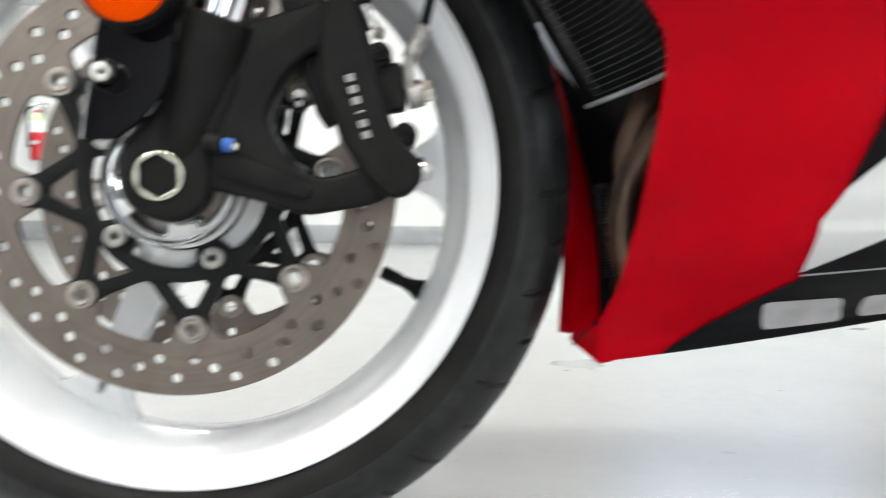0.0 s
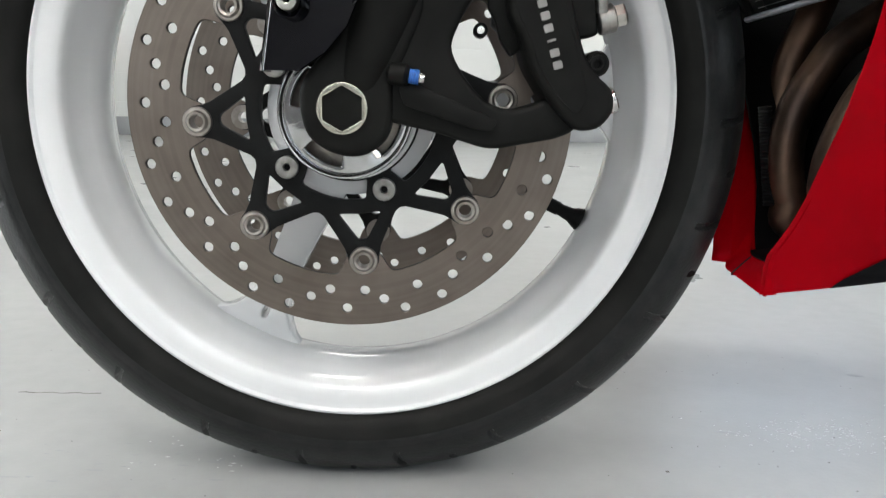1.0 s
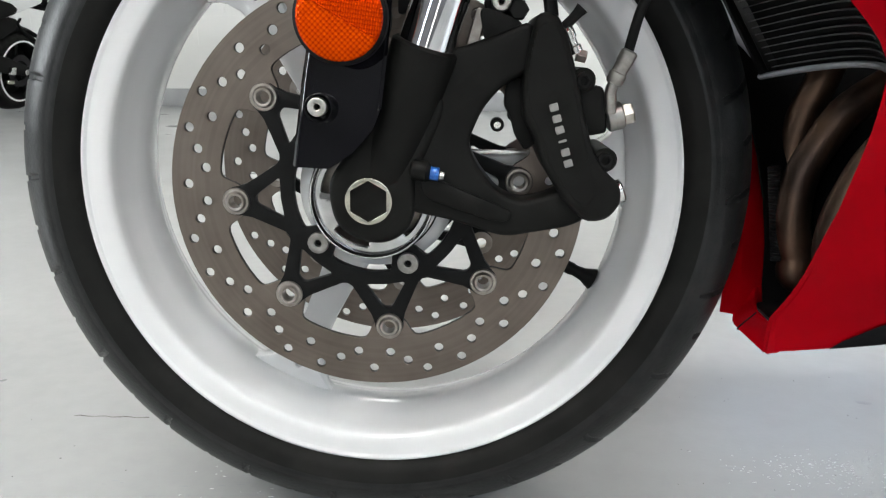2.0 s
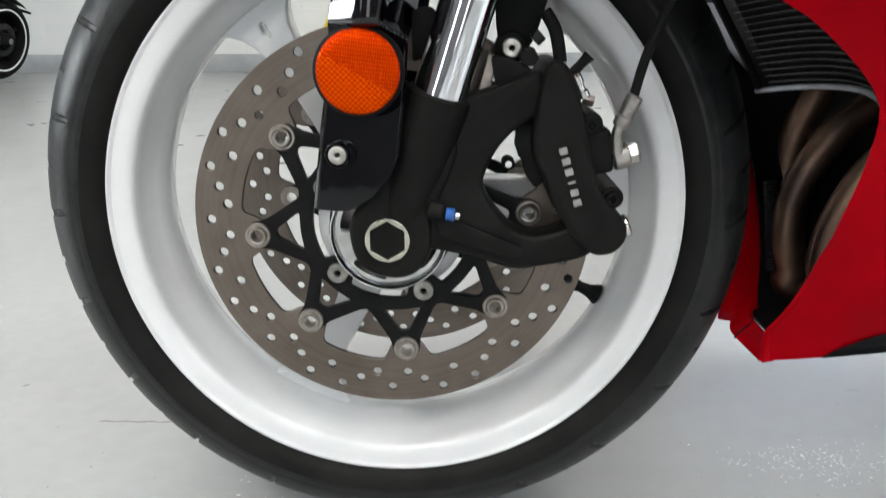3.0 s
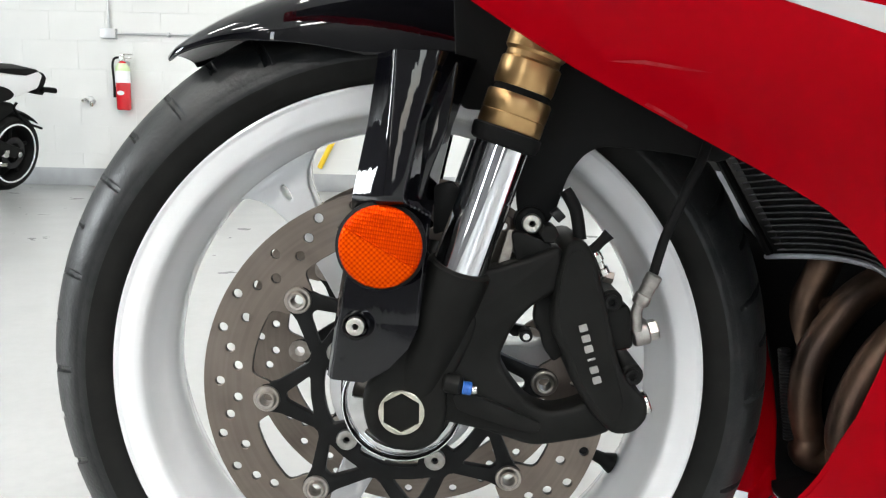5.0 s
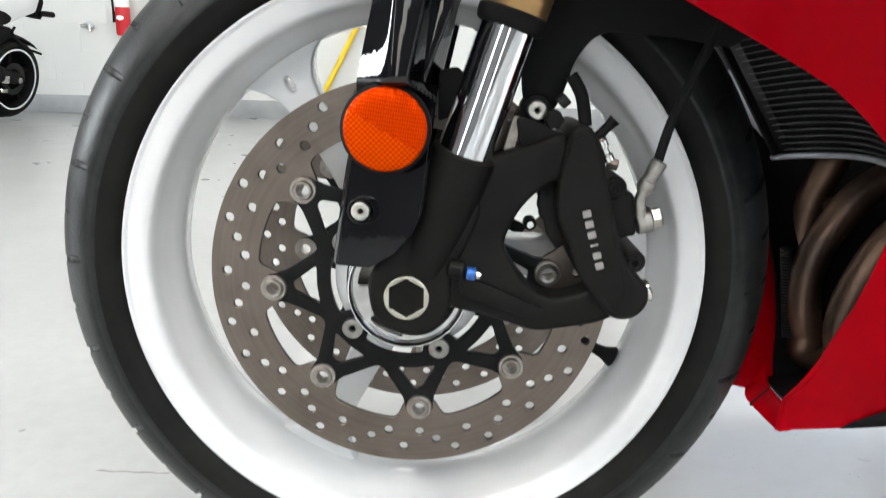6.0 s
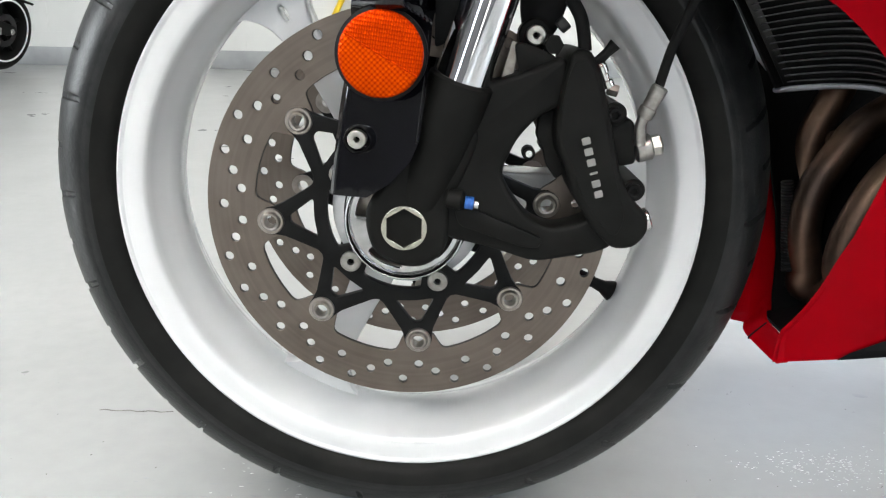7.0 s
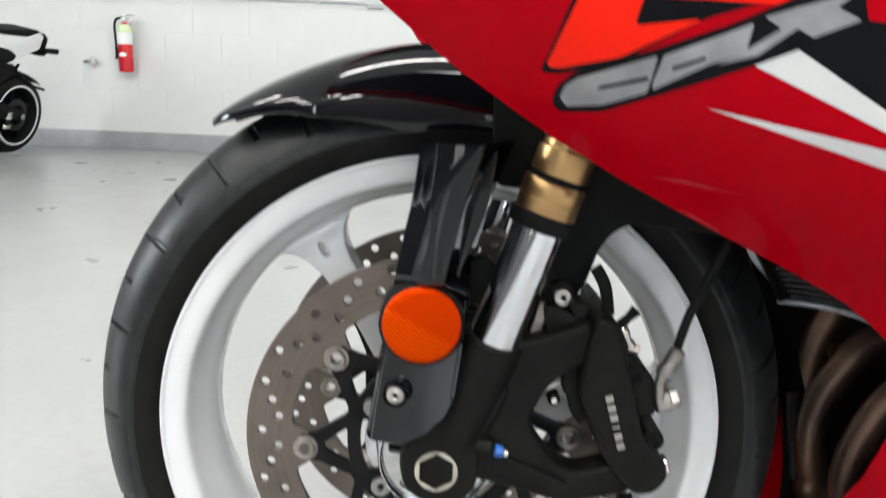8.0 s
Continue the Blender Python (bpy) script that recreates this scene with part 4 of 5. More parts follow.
# ---- fairing ----
EDGE_X = [(0.1525, 0.3195), (0.1757, 0.319), (0.188, 0.3187), (0.202, 0.325), (0.2174, 0.3284), (0.2358, 0.3305), (0.254, 0.3314), (0.27, 0.3325), (0.31, 0.3315), (0.35, 0.3335), (0.375, 0.333), (0.39, 0.329), (0.405, 0.318), (0.42, 0.302), (0.436, 0.282), (0.451, 0.26), (0.471, 0.22), (0.497, 0.165), (0.527, 0.104), (0.556, 0.052), (0.589, 0.001), (0.621, -0.039), (0.66, -0.085), (0.75, -0.17), (0.95, -0.25)]
SIDE_Y = [(0.1525, -0.0155), (0.1757, -0.0186), (0.188, -0.0245), (0.202, -0.0323), (0.2174, -0.042), (0.2358, -0.0532), (0.254, -0.0632), (0.27, -0.072), (0.29, -0.087), (0.31, -0.098), (0.33, -0.107), (0.37, -0.12), (0.41, -0.137), (0.45, -0.152), (0.5, -0.165), (0.56, -0.178), (0.65, -0.192), (0.78, -0.195), (0.95, -0.17)]
FAR_SHIFT = [(0.1525, 0.0275), (0.188, 0.0225), (0.23, 0.004), (0.27, 0.0)]


def fairing_y(x, z, side=-1):
    y = lerp_table(SIDE_Y, z)
    e = lerp_table(EDGE_X, z)
    back = max(0.0, x - e)
    low = min(1.0, max(0.0, (0.50 - z) / 0.08))
    tuck = min(1.0, max(0.0, (z - 0.16) / 0.10))
    y -= 0.05 * (1 - math.exp(-back / 0.12)) * (1.55 - 0.55 * low) * (0.6 + 0.4 * tuck)
    if z < 0.30:
        y -= 0.35 * max(0.0, 0.30 - z) * (1 - math.exp(-back / 0.05)) * tuck
    crease = 0.5676 - 0.275 * x
    y -= 0.32 * min(0.055, max(0.0, z - crease + 0.035)) * min(1.0, max(0.0, (z - 0.40) / 0.08))
    y -= 0.006 * math.exp(-((z - 0.585 + 0.28 * (x - 0.1)) / 0.035) ** 2)
    return y if side < 0 else -y + lerp_table(FAR_SHIFT, z)


FAR_EDGE_X = [(0.165, 0.3130), (0.20, 0.3145), (0.26, 0.317), (0.36, 0.318), (0.42, 0.305), (0.47, 0.235), (0.56, 0.060), (0.62, -0.035), (0.95, -0.25)]
LIP = [(0.165, 0.026), (0.25, 0.021), (0.31, 0.017), (0.35, 0.007), (0.38, 0.003), (0.95, 0.003)]


def bottom_rise(x, z):
    """The belly line climbs towards the back."""
    return 0.16 * max(0.0, x - 0.32) * max(0.0, 1 - (z - 0.165) / 0.12)


def build_fairing(side):
    rows = []
    nz = 70
    table = EDGE_X if side < 0 else FAR_EDGE_X
    for i in range(nz + 1):
        low = 0.1525 if side < 0 else 0.1665
        z = low + (0.95 - low) * i / nz
        e = lerp_table(table, z)
        y = lerp_table(SIDE_Y, z) if side < 0 else lerp_table(FAR_SHIFT, z) - lerp_table(SIDE_Y, z)
        lip = lerp_table(LIP, z) if side > 0 else 0.012
        row = [(e + lip, y * 0.93 + (0.010 if side > 0 else 0.0), z + 0.001), (e + 0.002, y * 0.975, z)]
        for k in range(45):
            u = (k / 44) ** 1.5
            x = e + (0.80 - e) * u
            row.append((x, fairing_y(x, z, side), z + bottom_rise(x, z)))
        rows.append(row)
    return part("side_fairing", sheet(rows, 0.003 * (1 if side < 0 else -1), 0.0006), RED, bike, "gloss red side fairing with graphics", 45)


def build_liner(side):
    rows = []
    table = EDGE_X if side < 0 else FAR_EDGE_X
    for i in range(41):
        z = 0.172 + (0.93 - 0.172) * i / 40
        e = lerp_table(table, z) + (lerp_table(LIP, z) if side > 0 else 0.010)
        rows.append([(e + (0.78 - e) * k / 14, (fairing_y(e + (0.78 - e) * k / 14, z, side)) * 0.91, z + bottom_rise(e + (0.78 - e) * k / 14, z)) for k in range(15)])
    return part("fairing_liner", sheet(rows, 0.002), MATTE, bike, "black inside of the fairing")


build_liner(-1)
build_liner(1)
fairing = build_fairing(-1)
build_fairing(1)


def skin(x, z):
    """The near fairing's outer face at (x, z), its raised belly line taken into account."""
    k = 0.16 * max(0.0, x - 0.32)
    low = (z - k * (1 + 0.165 / 0.12)) / (1 - k / 0.12)
    return fairing_y(x, low if low < 0.285 else z)


def decal(name, loop, material, parent, lift=0.0008, label=""):
    """A thin film laid on the near fairing, cut to the outline in (x, z)."""
    bm = bmesh.new()
    vs = [bm.verts.new((x, 0, z)) for x, z in loop]
    edges = [bm.edges.new((vs[i], vs[(i + 1) % len(vs)])) for i in range(len(vs))]
    bmesh.ops.triangle_fill(bm, use_beauty=True, use_dissolve=False, edges=edges)
    for _ in range(8):
        long = [e for e in bm.edges if e.calc_length() > 0.006]
        if not long:
            break
        bmesh.ops.subdivide_edges(bm, edges=long, cuts=1)
        bmesh.ops.triangulate(bm, faces=bm.faces[:])
    for v in bm.verts:
        v.co.y = skin(v.co.x, v.co.z) - 0.4 * lift - (0.0 if v.co.z > 0.44 else 0.0022)
    return part(name, bm, material, parent, label, 80)


decal("badge_ground", round_loop([(0.0559, 0.5708), (0.0567, 0.5798), (0.0643, 0.5876), (0.0990, 0.5988), (0.1317, 0.6113), (0.1617, 0.6255), (0.1857, 0.6278), (0.1916, 0.6133), (0.1693, 0.6033), (0.1462, 0.5931), (0.0806, 0.5671), (0.0613, 0.5660)], 0.003), DECAL_BLACK, fairing, 0.0009, "black-edged badge shape")
decal("badge_slab", round_loop([(0.0592, 0.5742), (0.0608, 0.5802), (0.0663, 0.5844), (0.1014, 0.5962), (0.0999, 0.5782), (0.0804, 0.5709), (0.0637, 0.5693)], 0.0012), BADGE_GREY, fairing, 0.0014, "silver badge shape")
decal("badge_slit", [(0.0759, 0.5784), (0.0990, 0.5842), (0.0988, 0.5863), (0.0776, 0.5807)], DECAL_BLACK, fairing, 0.0020)
decal("badge_slab", round_loop([(0.1040, 0.5962), (0.1416, 0.6120), (0.1404, 0.5987), (0.1248, 0.5925), (0.1020, 0.5796), (0.1016, 0.5837)], 0.0012), BADGE_GREY, fairing, 0.0014, "silver badge shape")
decal("badge_slit", [(0.1089, 0.5890), (0.1230, 0.5947), (0.1229, 0.5965), (0.1088, 0.5910)], DECAL_BLACK, fairing, 0.0020)
decal("badge_star", round_loop([(0.1456, 0.6147), (0.1595, 0.6195), (0.1834, 0.6262), (0.1765, 0.6198), (0.1883, 0.6146), (0.1688, 0.6062), (0.1612, 0.6102), (0.1459, 0.5974), (0.1285, 0.5924), (0.1408, 0.6001), (0.1541, 0.6098)], 0.0012), BADGE_GREY, fairing, 0.0014, "silver star-like badge shape")
decal("orange_flash", round_loop([(0.0495, 0.5896), (0.0615, 0.6226), (0.0670, 0.6370), (0.0952, 0.6363), (0.0907, 0.6218), (0.0885, 0.6095), (0.1190, 0.6132), (0.0840, 0.5947), (0.0562, 0.5886)], 0.003), ORANGE_RED, fairing, 0.0008, "orange-red flash")
decal("flash_border", round_loop([(0.0472, 0.5868), (0.0589, 0.6226), (0.0643, 0.6397), (0.1804, 0.6376), (0.1808, 0.6266), (0.1560, 0.6248), (0.1207, 0.6136), (0.0858, 0.5933), (0.0563, 0.5858)], 0.003), DECAL_BLACK, fairing, 0.0005, "black border")
decal("upper_flash", [(0.0986, 0.6221), (0.1028, 0.6362), (0.1764, 0.6352), (0.1585, 0.6248), (0.1503, 0.6205)], ORANGE_RED, fairing, 0.0008, "orange-red flash")
# Pinkish reflection drawn as a film on the red.
decal("reflection_smear", [(0.1141, 0.5311), (0.1346, 0.5289), (0.1539, 0.5257), (0.1684, 0.5243), (0.1535, 0.5271), (0.1343, 0.5308)], PALE_RED, fairing, 0.0006, "pale pinkish reflection drawn on the paint")
# Thin paler line along the fairing's front edge.
decal("edge_line", [(0.1428, 0.5086), (0.1572, 0.5019), (0.1699, 0.4954), (0.1694, 0.4972), (0.1568, 0.5038), (0.1442, 0.5098)], PALE_RED, fairing, 0.0006, "thin paler line along the edge")
decal("white_stripe", [(0.1406, 0.5950), (0.1567, 0.6050), (0.2441, 0.5539), (0.2460, 0.5491)], DECAL_WHITE, fairing, 0.0008, "white stripe")
decal("thin_stripe", [(0.1286, 0.5722), (0.2459, 0.5494), (0.2520, 0.5357)], DECAL_WHITE, fairing, 0.0008, "thin white stripe")
decal("black_panel", [(0.1555, 0.6046), (0.1690, 0.6170), (0.2323, 0.6102), (0.2444, 0.5520)], DECAL_BLACK, fairing, 0.0007, "black panel")
decal("lower_panel", [(0.3680, 0.1615), (0.3800, 0.1722), (0.4100, 0.1975), (0.4367, 0.2190), (0.4504, 0.2287), (0.4472, 0.2385), (0.5526, 0.3062), (0.6178, 0.2070), (0.5500, 0.1940), (0.4969, 0.1845), (0.4300, 0.1725)], DECAL_BLACK, fairing, 0.0007, "black lower panel")
decal("white_sweep", [(0.4477, 0.2334), (0.4473, 0.2710), (0.4579, 0.2931), (0.4821, 0.3193), (0.5426, 0.3606), (0.5426, 0.2881)], DECAL_WHITE, fairing, 0.0012, "white sweep")
decal("black_wedge", [(0.4579, 0.2931), (0.4710, 0.3525), (0.4970, 0.4287), (0.5558, 0.4284), (0.5406, 0.3556), (0.4811, 0.3143)], DECAL_BLACK, fairing, 0.0010, "black wedge")
decal("panel_line", [(0.4496, 0.2305), (0.4489, 0.2319), (0.5672, 0.2456), (0.5684, 0.2444)], SILVER, fairing, 0.0014)
decal("logo_bar", round_loop([(0.4444, 0.1838), (0.4329, 0.2083), (0.4928, 0.2135), (0.5066, 0.1922)], 0.006), SILVER, fairing, 0.0030, "plain grey logo shape")
decal("logo_bar", round_loop([(0.5183, 0.1960), (0.5098, 0.2146), (0.5761, 0.2208), (0.5814, 0.2031)], 0.006), SILVER, fairing, 0.0030, "plain grey logo shape")

# chin joining the two halves under the front
def build_chin():
    front = [(0.3200, -0.0150, 0.1530), (0.3125, 0.0000, 0.1590), (0.3077, 0.0130, 0.1630), (0.3075, 0.0260, 0.1640), (0.3110, 0.0380, 0.1660), (0.3150, 0.0430, 0.1790)]
    back = [(0.3200, -0.0200, 0.1785), (0.3220, 0.0000, 0.1775), (0.3228, 0.0150, 0.1770), (0.3220, 0.0250, 0.1790), (0.3270, 0.0400, 0.1830), (0.3325, 0.0510, 0.1930)]
    bm = bmesh.new()
    loops = []
    for low, high in zip(spline(front, 4), spline(back, 4)):
        face = [low.lerp(high, k / 6) for k in range(7)]
        face = [low + Vector((0.0022, 0, -0.0006))] + face + [high + Vector((0.0014, 0, 0.0004))]
        loops.append([bm.verts.new(p) for p in face + [p + Vector((0.0035, 0, -0.0020)) for p in face[::-1]]])
    for a, b in zip(loops, loops[1:]):
        for i in range(len(a)):
            j = (i + 1) % len(a)
            bm.faces.new((a[i], a[j], b[j], b[i]))
    bm.faces.new(loops[0])
    bm.faces.new(loops[-1][::-1])
    bmesh.ops.recalc_face_normals(bm, faces=bm.faces[:])
    chin = part("chin", bm, RED, bike, "red belly pan chin with a centre seam", 60)
    part("seam", pipe([(0.3110, 0.0135, 0.1622), (0.3074, 0.0132, 0.1628), (0.3150, 0.0145, 0.1700), (0.3230, 0.0150, 0.1772)], 0.0008, 6, 4), MATTE, chin)
    floor_line = [(0.330, 0.176, 0.008), (0.36, 0.180, 0.016), (0.42, 0.192, 0.030), (0.55, 0.218, 0.045), (0.75, 0.245, 0.055)]
    part("belly", sheet([[(x, -w + (w + 0.075) * k / 6, z) for k in range(7)] for x, z, w in floor_line], 0.003), MATTE, chin, "black belly tray")


build_chin()

# ---- radiator, exhaust and what lies behind the wheel ----
def build_radiator():
    def at(u, v):
        c = 1 - (2 * u - 1) ** 2
        return Vector((0.335 + 0.040 * c - 0.62 * v, -0.117 + 0.234 * u, 0.378 + 0.014 * c + v))
    lo_u = 0.10
    rows = [[at(lo_u + (0.93 - lo_u) * k / 20, 0.26 * j / 8) + Vector((0.012, 0, 0)) for k in range(21)] for j in range(9)]
    rad = part("radiator", sheet(rows, 0.006), MATTE, bike, "black curved radiator core with horizontal fins")
    for j in range(34):
        v = 0.003 + 0.0057 * j
        line = [at(lo_u + (0.93 - lo_u) * k / 20, v) for k in range(21)]
        bm = bmesh.new()
        lo = [bm.verts.new(p + Vector((0, 0, -0.0005))) for p in line]
        hi = [bm.verts.new(p + Vector((0, 0, 0.0005))) for p in line]
        bk = [bm.verts.new(p + Vector((0.010, 0, 0.0030))) for p in line]
        for k in range(20):
            bm.faces.new((lo[k], lo[k + 1], hi[k + 1], hi[k]))
            bm.faces.new((hi[k], hi[k + 1], bk[k + 1], bk[k]))
        part("fin", bm, FIN, rad)
    edge = [at(lo_u + (1 - lo_u) * k / 20, -0.003) for k in range(21)]
    part("lower_tank", pipe(edge, 0.0028, 8, 2), FRAME_GREY, rad)
    part("end_tank", pipe([at(0.965, 0.0), at(0.965, 0.13), at(0.965, 0.25)], 0.0045, 8, 4), MATTE, rad)
    a, b = Vector((0.3400, 0.120, 0.3775)), Vector((0.2930, 0.120, 0.4570))
    strip = bmesh.new()
    for p, w in ((a, 0.0085), (b, 0.0050)):
        for dx, dy in ((-w, 0.006), (0.0, 0.0), (0.0, 0.002), (-w, 0.008)):
            strip.verts.new((p.x + dx, p.y + dy, p.z))
    bmesh.ops.convex_hull(strip, input=strip.verts[:])
    part("side_bracket", strip, BARE_ALLOY, rad, "bare grey bracket edge")
    part("bracket_foot", rod((a.x - 0.012, a.y + 0.004, a.z), (a.x + 0.010, a.y, a.z), 0.0030, 8), FRAME_GREY, rad)


build_radiator()


def build_exhaust(path, r):
    return part("exhaust_pipe", pipe(path, r, 20, 10), EXHAUST, bike, "heat-browned exhaust header pipe")


h1 = build_exhaust([(0.405, 0.105, 0.41), (0.392, 0.105, 0.372), (0.379, 0.105, 0.338), (0.374, 0.105, 0.304), (0.375, 0.10, 0.268), (0.392, 0.095, 0.225), (0.45, 0.09, 0.210), (0.55, 0.07, 0.23)], 0.0150)
h2 = build_exhaust([(0.47, 0.05, 0.40), (0.402, 0.050, 0.357), (0.380, 0.050, 0.330), (0.3615, 0.050, 0.293), (0.3585, 0.050, 0.255), (0.366, 0.050, 0.222), (0.383, 0.050, 0.198), (0.55, 0.04, 0.21)], 0.0150)
build_exhaust([(0.47, 0.0, 0.40), (0.430, 0.005, 0.350), (0.404, 0.010, 0.317), (0.389, 0.010, 0.290), (0.378, 0.010, 0.256), (0.379, 0.010, 0.226), (0.40, 0.010, 0.208), (0.55, 0.0, 0.23)], 0.0150)
ridges = [(k / 60, 0.0062 if k % 2 else 0.0050) for k in range(61)]
part("ribbed_hose", turned((0.340, 0.058, 0.300), (0.350, 0.052, 0.215), ridges, 14), DARK, h2, "ribbed black hose")
part("bracket_ring", revolve([(0.005, -0.003), (0.009, -0.003), (0.009, 0.003), (0.005, 0.003)], 20, (0.392, 0.088, 0.334), True), EXHAUST, h1)
part("engine_block", block(0.50, 0.75, -0.05, 0.13, 0.24, 0.62, 0.02), DARK, bike, "dark engine block behind the exhaust pipes")
part("inner_cowl", block(0.23, 0.60, -0.125, 0.13, 0.60, 0.64, 0.01), MATTE, bike, "black inner fairing panel")


def build_rear():
    """Tank, seat and rear wheel, which carry on behind the fairing."""
    part("fuel_tank", plate(round_loop([(0.50, 0.78), (0.55, 0.91), (0.68, 1.00), (0.86, 0.98), (1.00, 0.87), (1.04, 0.80), (0.80, 0.76)], 0.05), -0.13, 0.14, (), 0.05, 4), RED, bike, "red fuel tank")
    part("seat", plate(round_loop([(1.00, 0.80), (1.08, 0.85), (1.28, 0.86), (1.34, 0.82), (1.10, 0.76)], 0.02), -0.11, 0.12, (), 0.02, 3), MATTE, bike, "black rider seat")
    part("tail", plate(round_loop([(1.08, 0.74), (1.34, 0.83), (1.36, 0.93), (1.78, 1.03), (1.76, 0.95), (1.45, 0.83), (1.15, 0.70)], 0.02), -0.09, 0.10, (), 0.025, 3), RED, bike, "red tail cowl")
    part("crankcase", plate(round_loop([(0.76, 0.26), (0.76, 0.76), (1.06, 0.74), (1.14, 0.45), (1.04, 0.22)], 0.04), -0.12, 0.13, (), 0.03, 3), DARK, bike, "dark crankcase and frame")
    part("lower_cowl", plate(round_loop([(0.79, 0.20), (0.80, 0.52), (0.96, 0.46), (1.12, 0.27), (1.05, 0.19)], 0.02), -0.16, 0.17, (), 0.02, 3), RED, bike)
    part("swingarm", plate(round_loop([(1.04, 0.42), (1.06, 0.52), (1.40, 0.37), (1.42, 0.29), (1.34, 0.28)], 0.03), -0.13, 0.14, (), 0.02, 3), DARK, bike)
    wheel = part("rear_wheel", revolve([(0.05, -0.05), (0.20, -0.07), (0.222, -0.082), (0.232, -0.080), (0.205, 0.0), (0.232, 0.080), (0.222, 0.082), (0.20, 0.07), (0.05, 0.05)], 72, (1.40, WY, 0.310), True), WHITE, bike, "white rear wheel")
    part("tyre", revolve([(0.228, -0.078), (0.250, -0.090), (0.272, -0.086), (0.296, -0.055), (0.3095, 0.0), (0.296, 0.055), (0.272, 0.086), (0.250, 0.090), (0.228, 0.078)], 96, (1.40, WY, 0.310), True), TREAD, wheel)


build_rear()

# ---- along the far wall ----
YW = ROOM_N


def build_extinguisher(x, z):
    ob = empty("fire_extinguisher", "red fire extinguisher with pale label and black hose on the wall", "fire extinguisher", (x, YW, z))
    c = -0.075
    part("cylinder", turned((0, c, 0), (0, c, 0.345), [(0, 0.038), (0.02, 0.047), (0.05, 0.050), (0.80, 0.050), (0.87, 0.046), (0.95, 0.030), (1, 0.018)], 32), RED_ENAMEL, ob)
    part("label", turned((0, c, 0.193), (0, c, 0.276), [(0, 0.0508), (1, 0.0508)], 32, caps=False), COWL_WHITE, ob, "white instruction label")
    part("neck_tag", turned((0, c, 0.276), (0, c, 0.330), [(0, 0.0512), (0.45, 0.0472), (1, 0.0312)], 32, caps=False), LABEL, ob, "pale green inspection tag")
    part("oval_sticker", turned((0, c - 0.0495, 0.121), (0, c - 0.0515, 0.121), [(0, 0.016), (1, 0.015)], 24), COWL_WHITE, ob, "white oval sticker").scale = (1.7, 1, 1)
    part("valve", turned((0, c, 0.34), (0, c, 0.385), [(0, 0.018), (0.5, 0.020), (1, 0.014)], 20), BRIGHT, ob)
    part("lever", block(-0.01, 0.075, c - 0.010, c + 0.010, 0.388, 0.400, 0.003), BRIGHT, ob)
    part("carry_handle", block(-0.01, 0.065, c - 0.010, c + 0.010, 0.362, 0.372, 0.003), BRIGHT, ob)
    part("gauge", rod((0.0, c - 0.018, 0.365), (0.0, c - 0.03, 0.365), 0.013), COWL_WHITE, ob)
    part("hose", pipe([(-0.01, c, 0.372), (-0.055, c, 0.365), (-0.072, c, 0.320), (-0.068, c, 0.230), (-0.060, c - 0.01, 0.155)], 0.008), MATTE, ob, "black rubber hose")
    part("nozzle", turned((-0.060, c - 0.01, 0.165), (-0.057, c - 0.01, 0.090), [(0, 0.009), (0.5, 0.010), (1, 0.013)], 16), MATTE, ob)
    part("wall_hook", block(-0.02, 0.02, -0.07, 0.0, 0.315, 0.350, 0.002), GREY_METAL, ob)


build_extinguisher(-2.368, 0.558)


def build_wall_tap(x, z):
    ob = empty("wall_tap", "small brass and black pipe stub with cap", "pipe fitting", (x, YW, z))
    part("flange", rod((0, 0, 0), (0, -0.012, 0), 0.032), GREY_METAL, ob)
    part("stub", rod((-0.012, -0.01, 0), (-0.012, -0.06, 0), 0.014), BRIGHT, ob)
    part("cap", rod((0.026, -0.01, -0.006), (0.026, -0.055, -0.006), 0.016), GREY_METAL, ob)
    part("spout", rod((0.026, -0.045, -0.006), (0.026, -0.045, -0.045), 0.011), NUT, ob)
    part("knob", rod((-0.03, -0.03, -0.004), (-0.03, -0.06, -0.004), 0.012), NUT, ob)


build_wall_tap(-2.645, 0.625)


def build_conduit():
    ob = empty("conduit", "thin grey painted electrical conduit with boxes on the wall", "conduit", (0, YW, 1.10))
    part("run", rod((-2.43, -0.016, 0), (-0.60, -0.016, 0), 0.0085, 12), GREY_METAL, ob)
    part("drop", rod((-2.48, -0.016, 0.04), (-2.48, -0.016, 1.4), 0.0085, 12), GREY_METAL, ob)
    for x in (-2.48, -0.60):
        part("box", block(x - 0.055, x + 0.055, -0.045, 0.0, -0.035, 0.035, 0.005), GREY_METAL, ob)
    for x in (-2.05, -1.5, -1.0):
        part("strap", block(x - 0.008, x + 0.008, -0.028, 0.0, -0.016, 0.016, 0.002), GREY_METAL, ob)


build_conduit()


def build_yellow_brace():
    ob = empty("wall_brace", "yellow painted steel brace against the wall", "brace", (0, YW, 0))
    part("bar", rod((-0.965, -0.04, 0.175), (-0.715, -0.04, 0.665), 0.020, 16), YELLOW, ob)
    part("head", block(-0.750, -0.680, -0.055, 0.0, 0.655, 0.690, 0.004), YELLOW, ob)


build_yellow_brace()


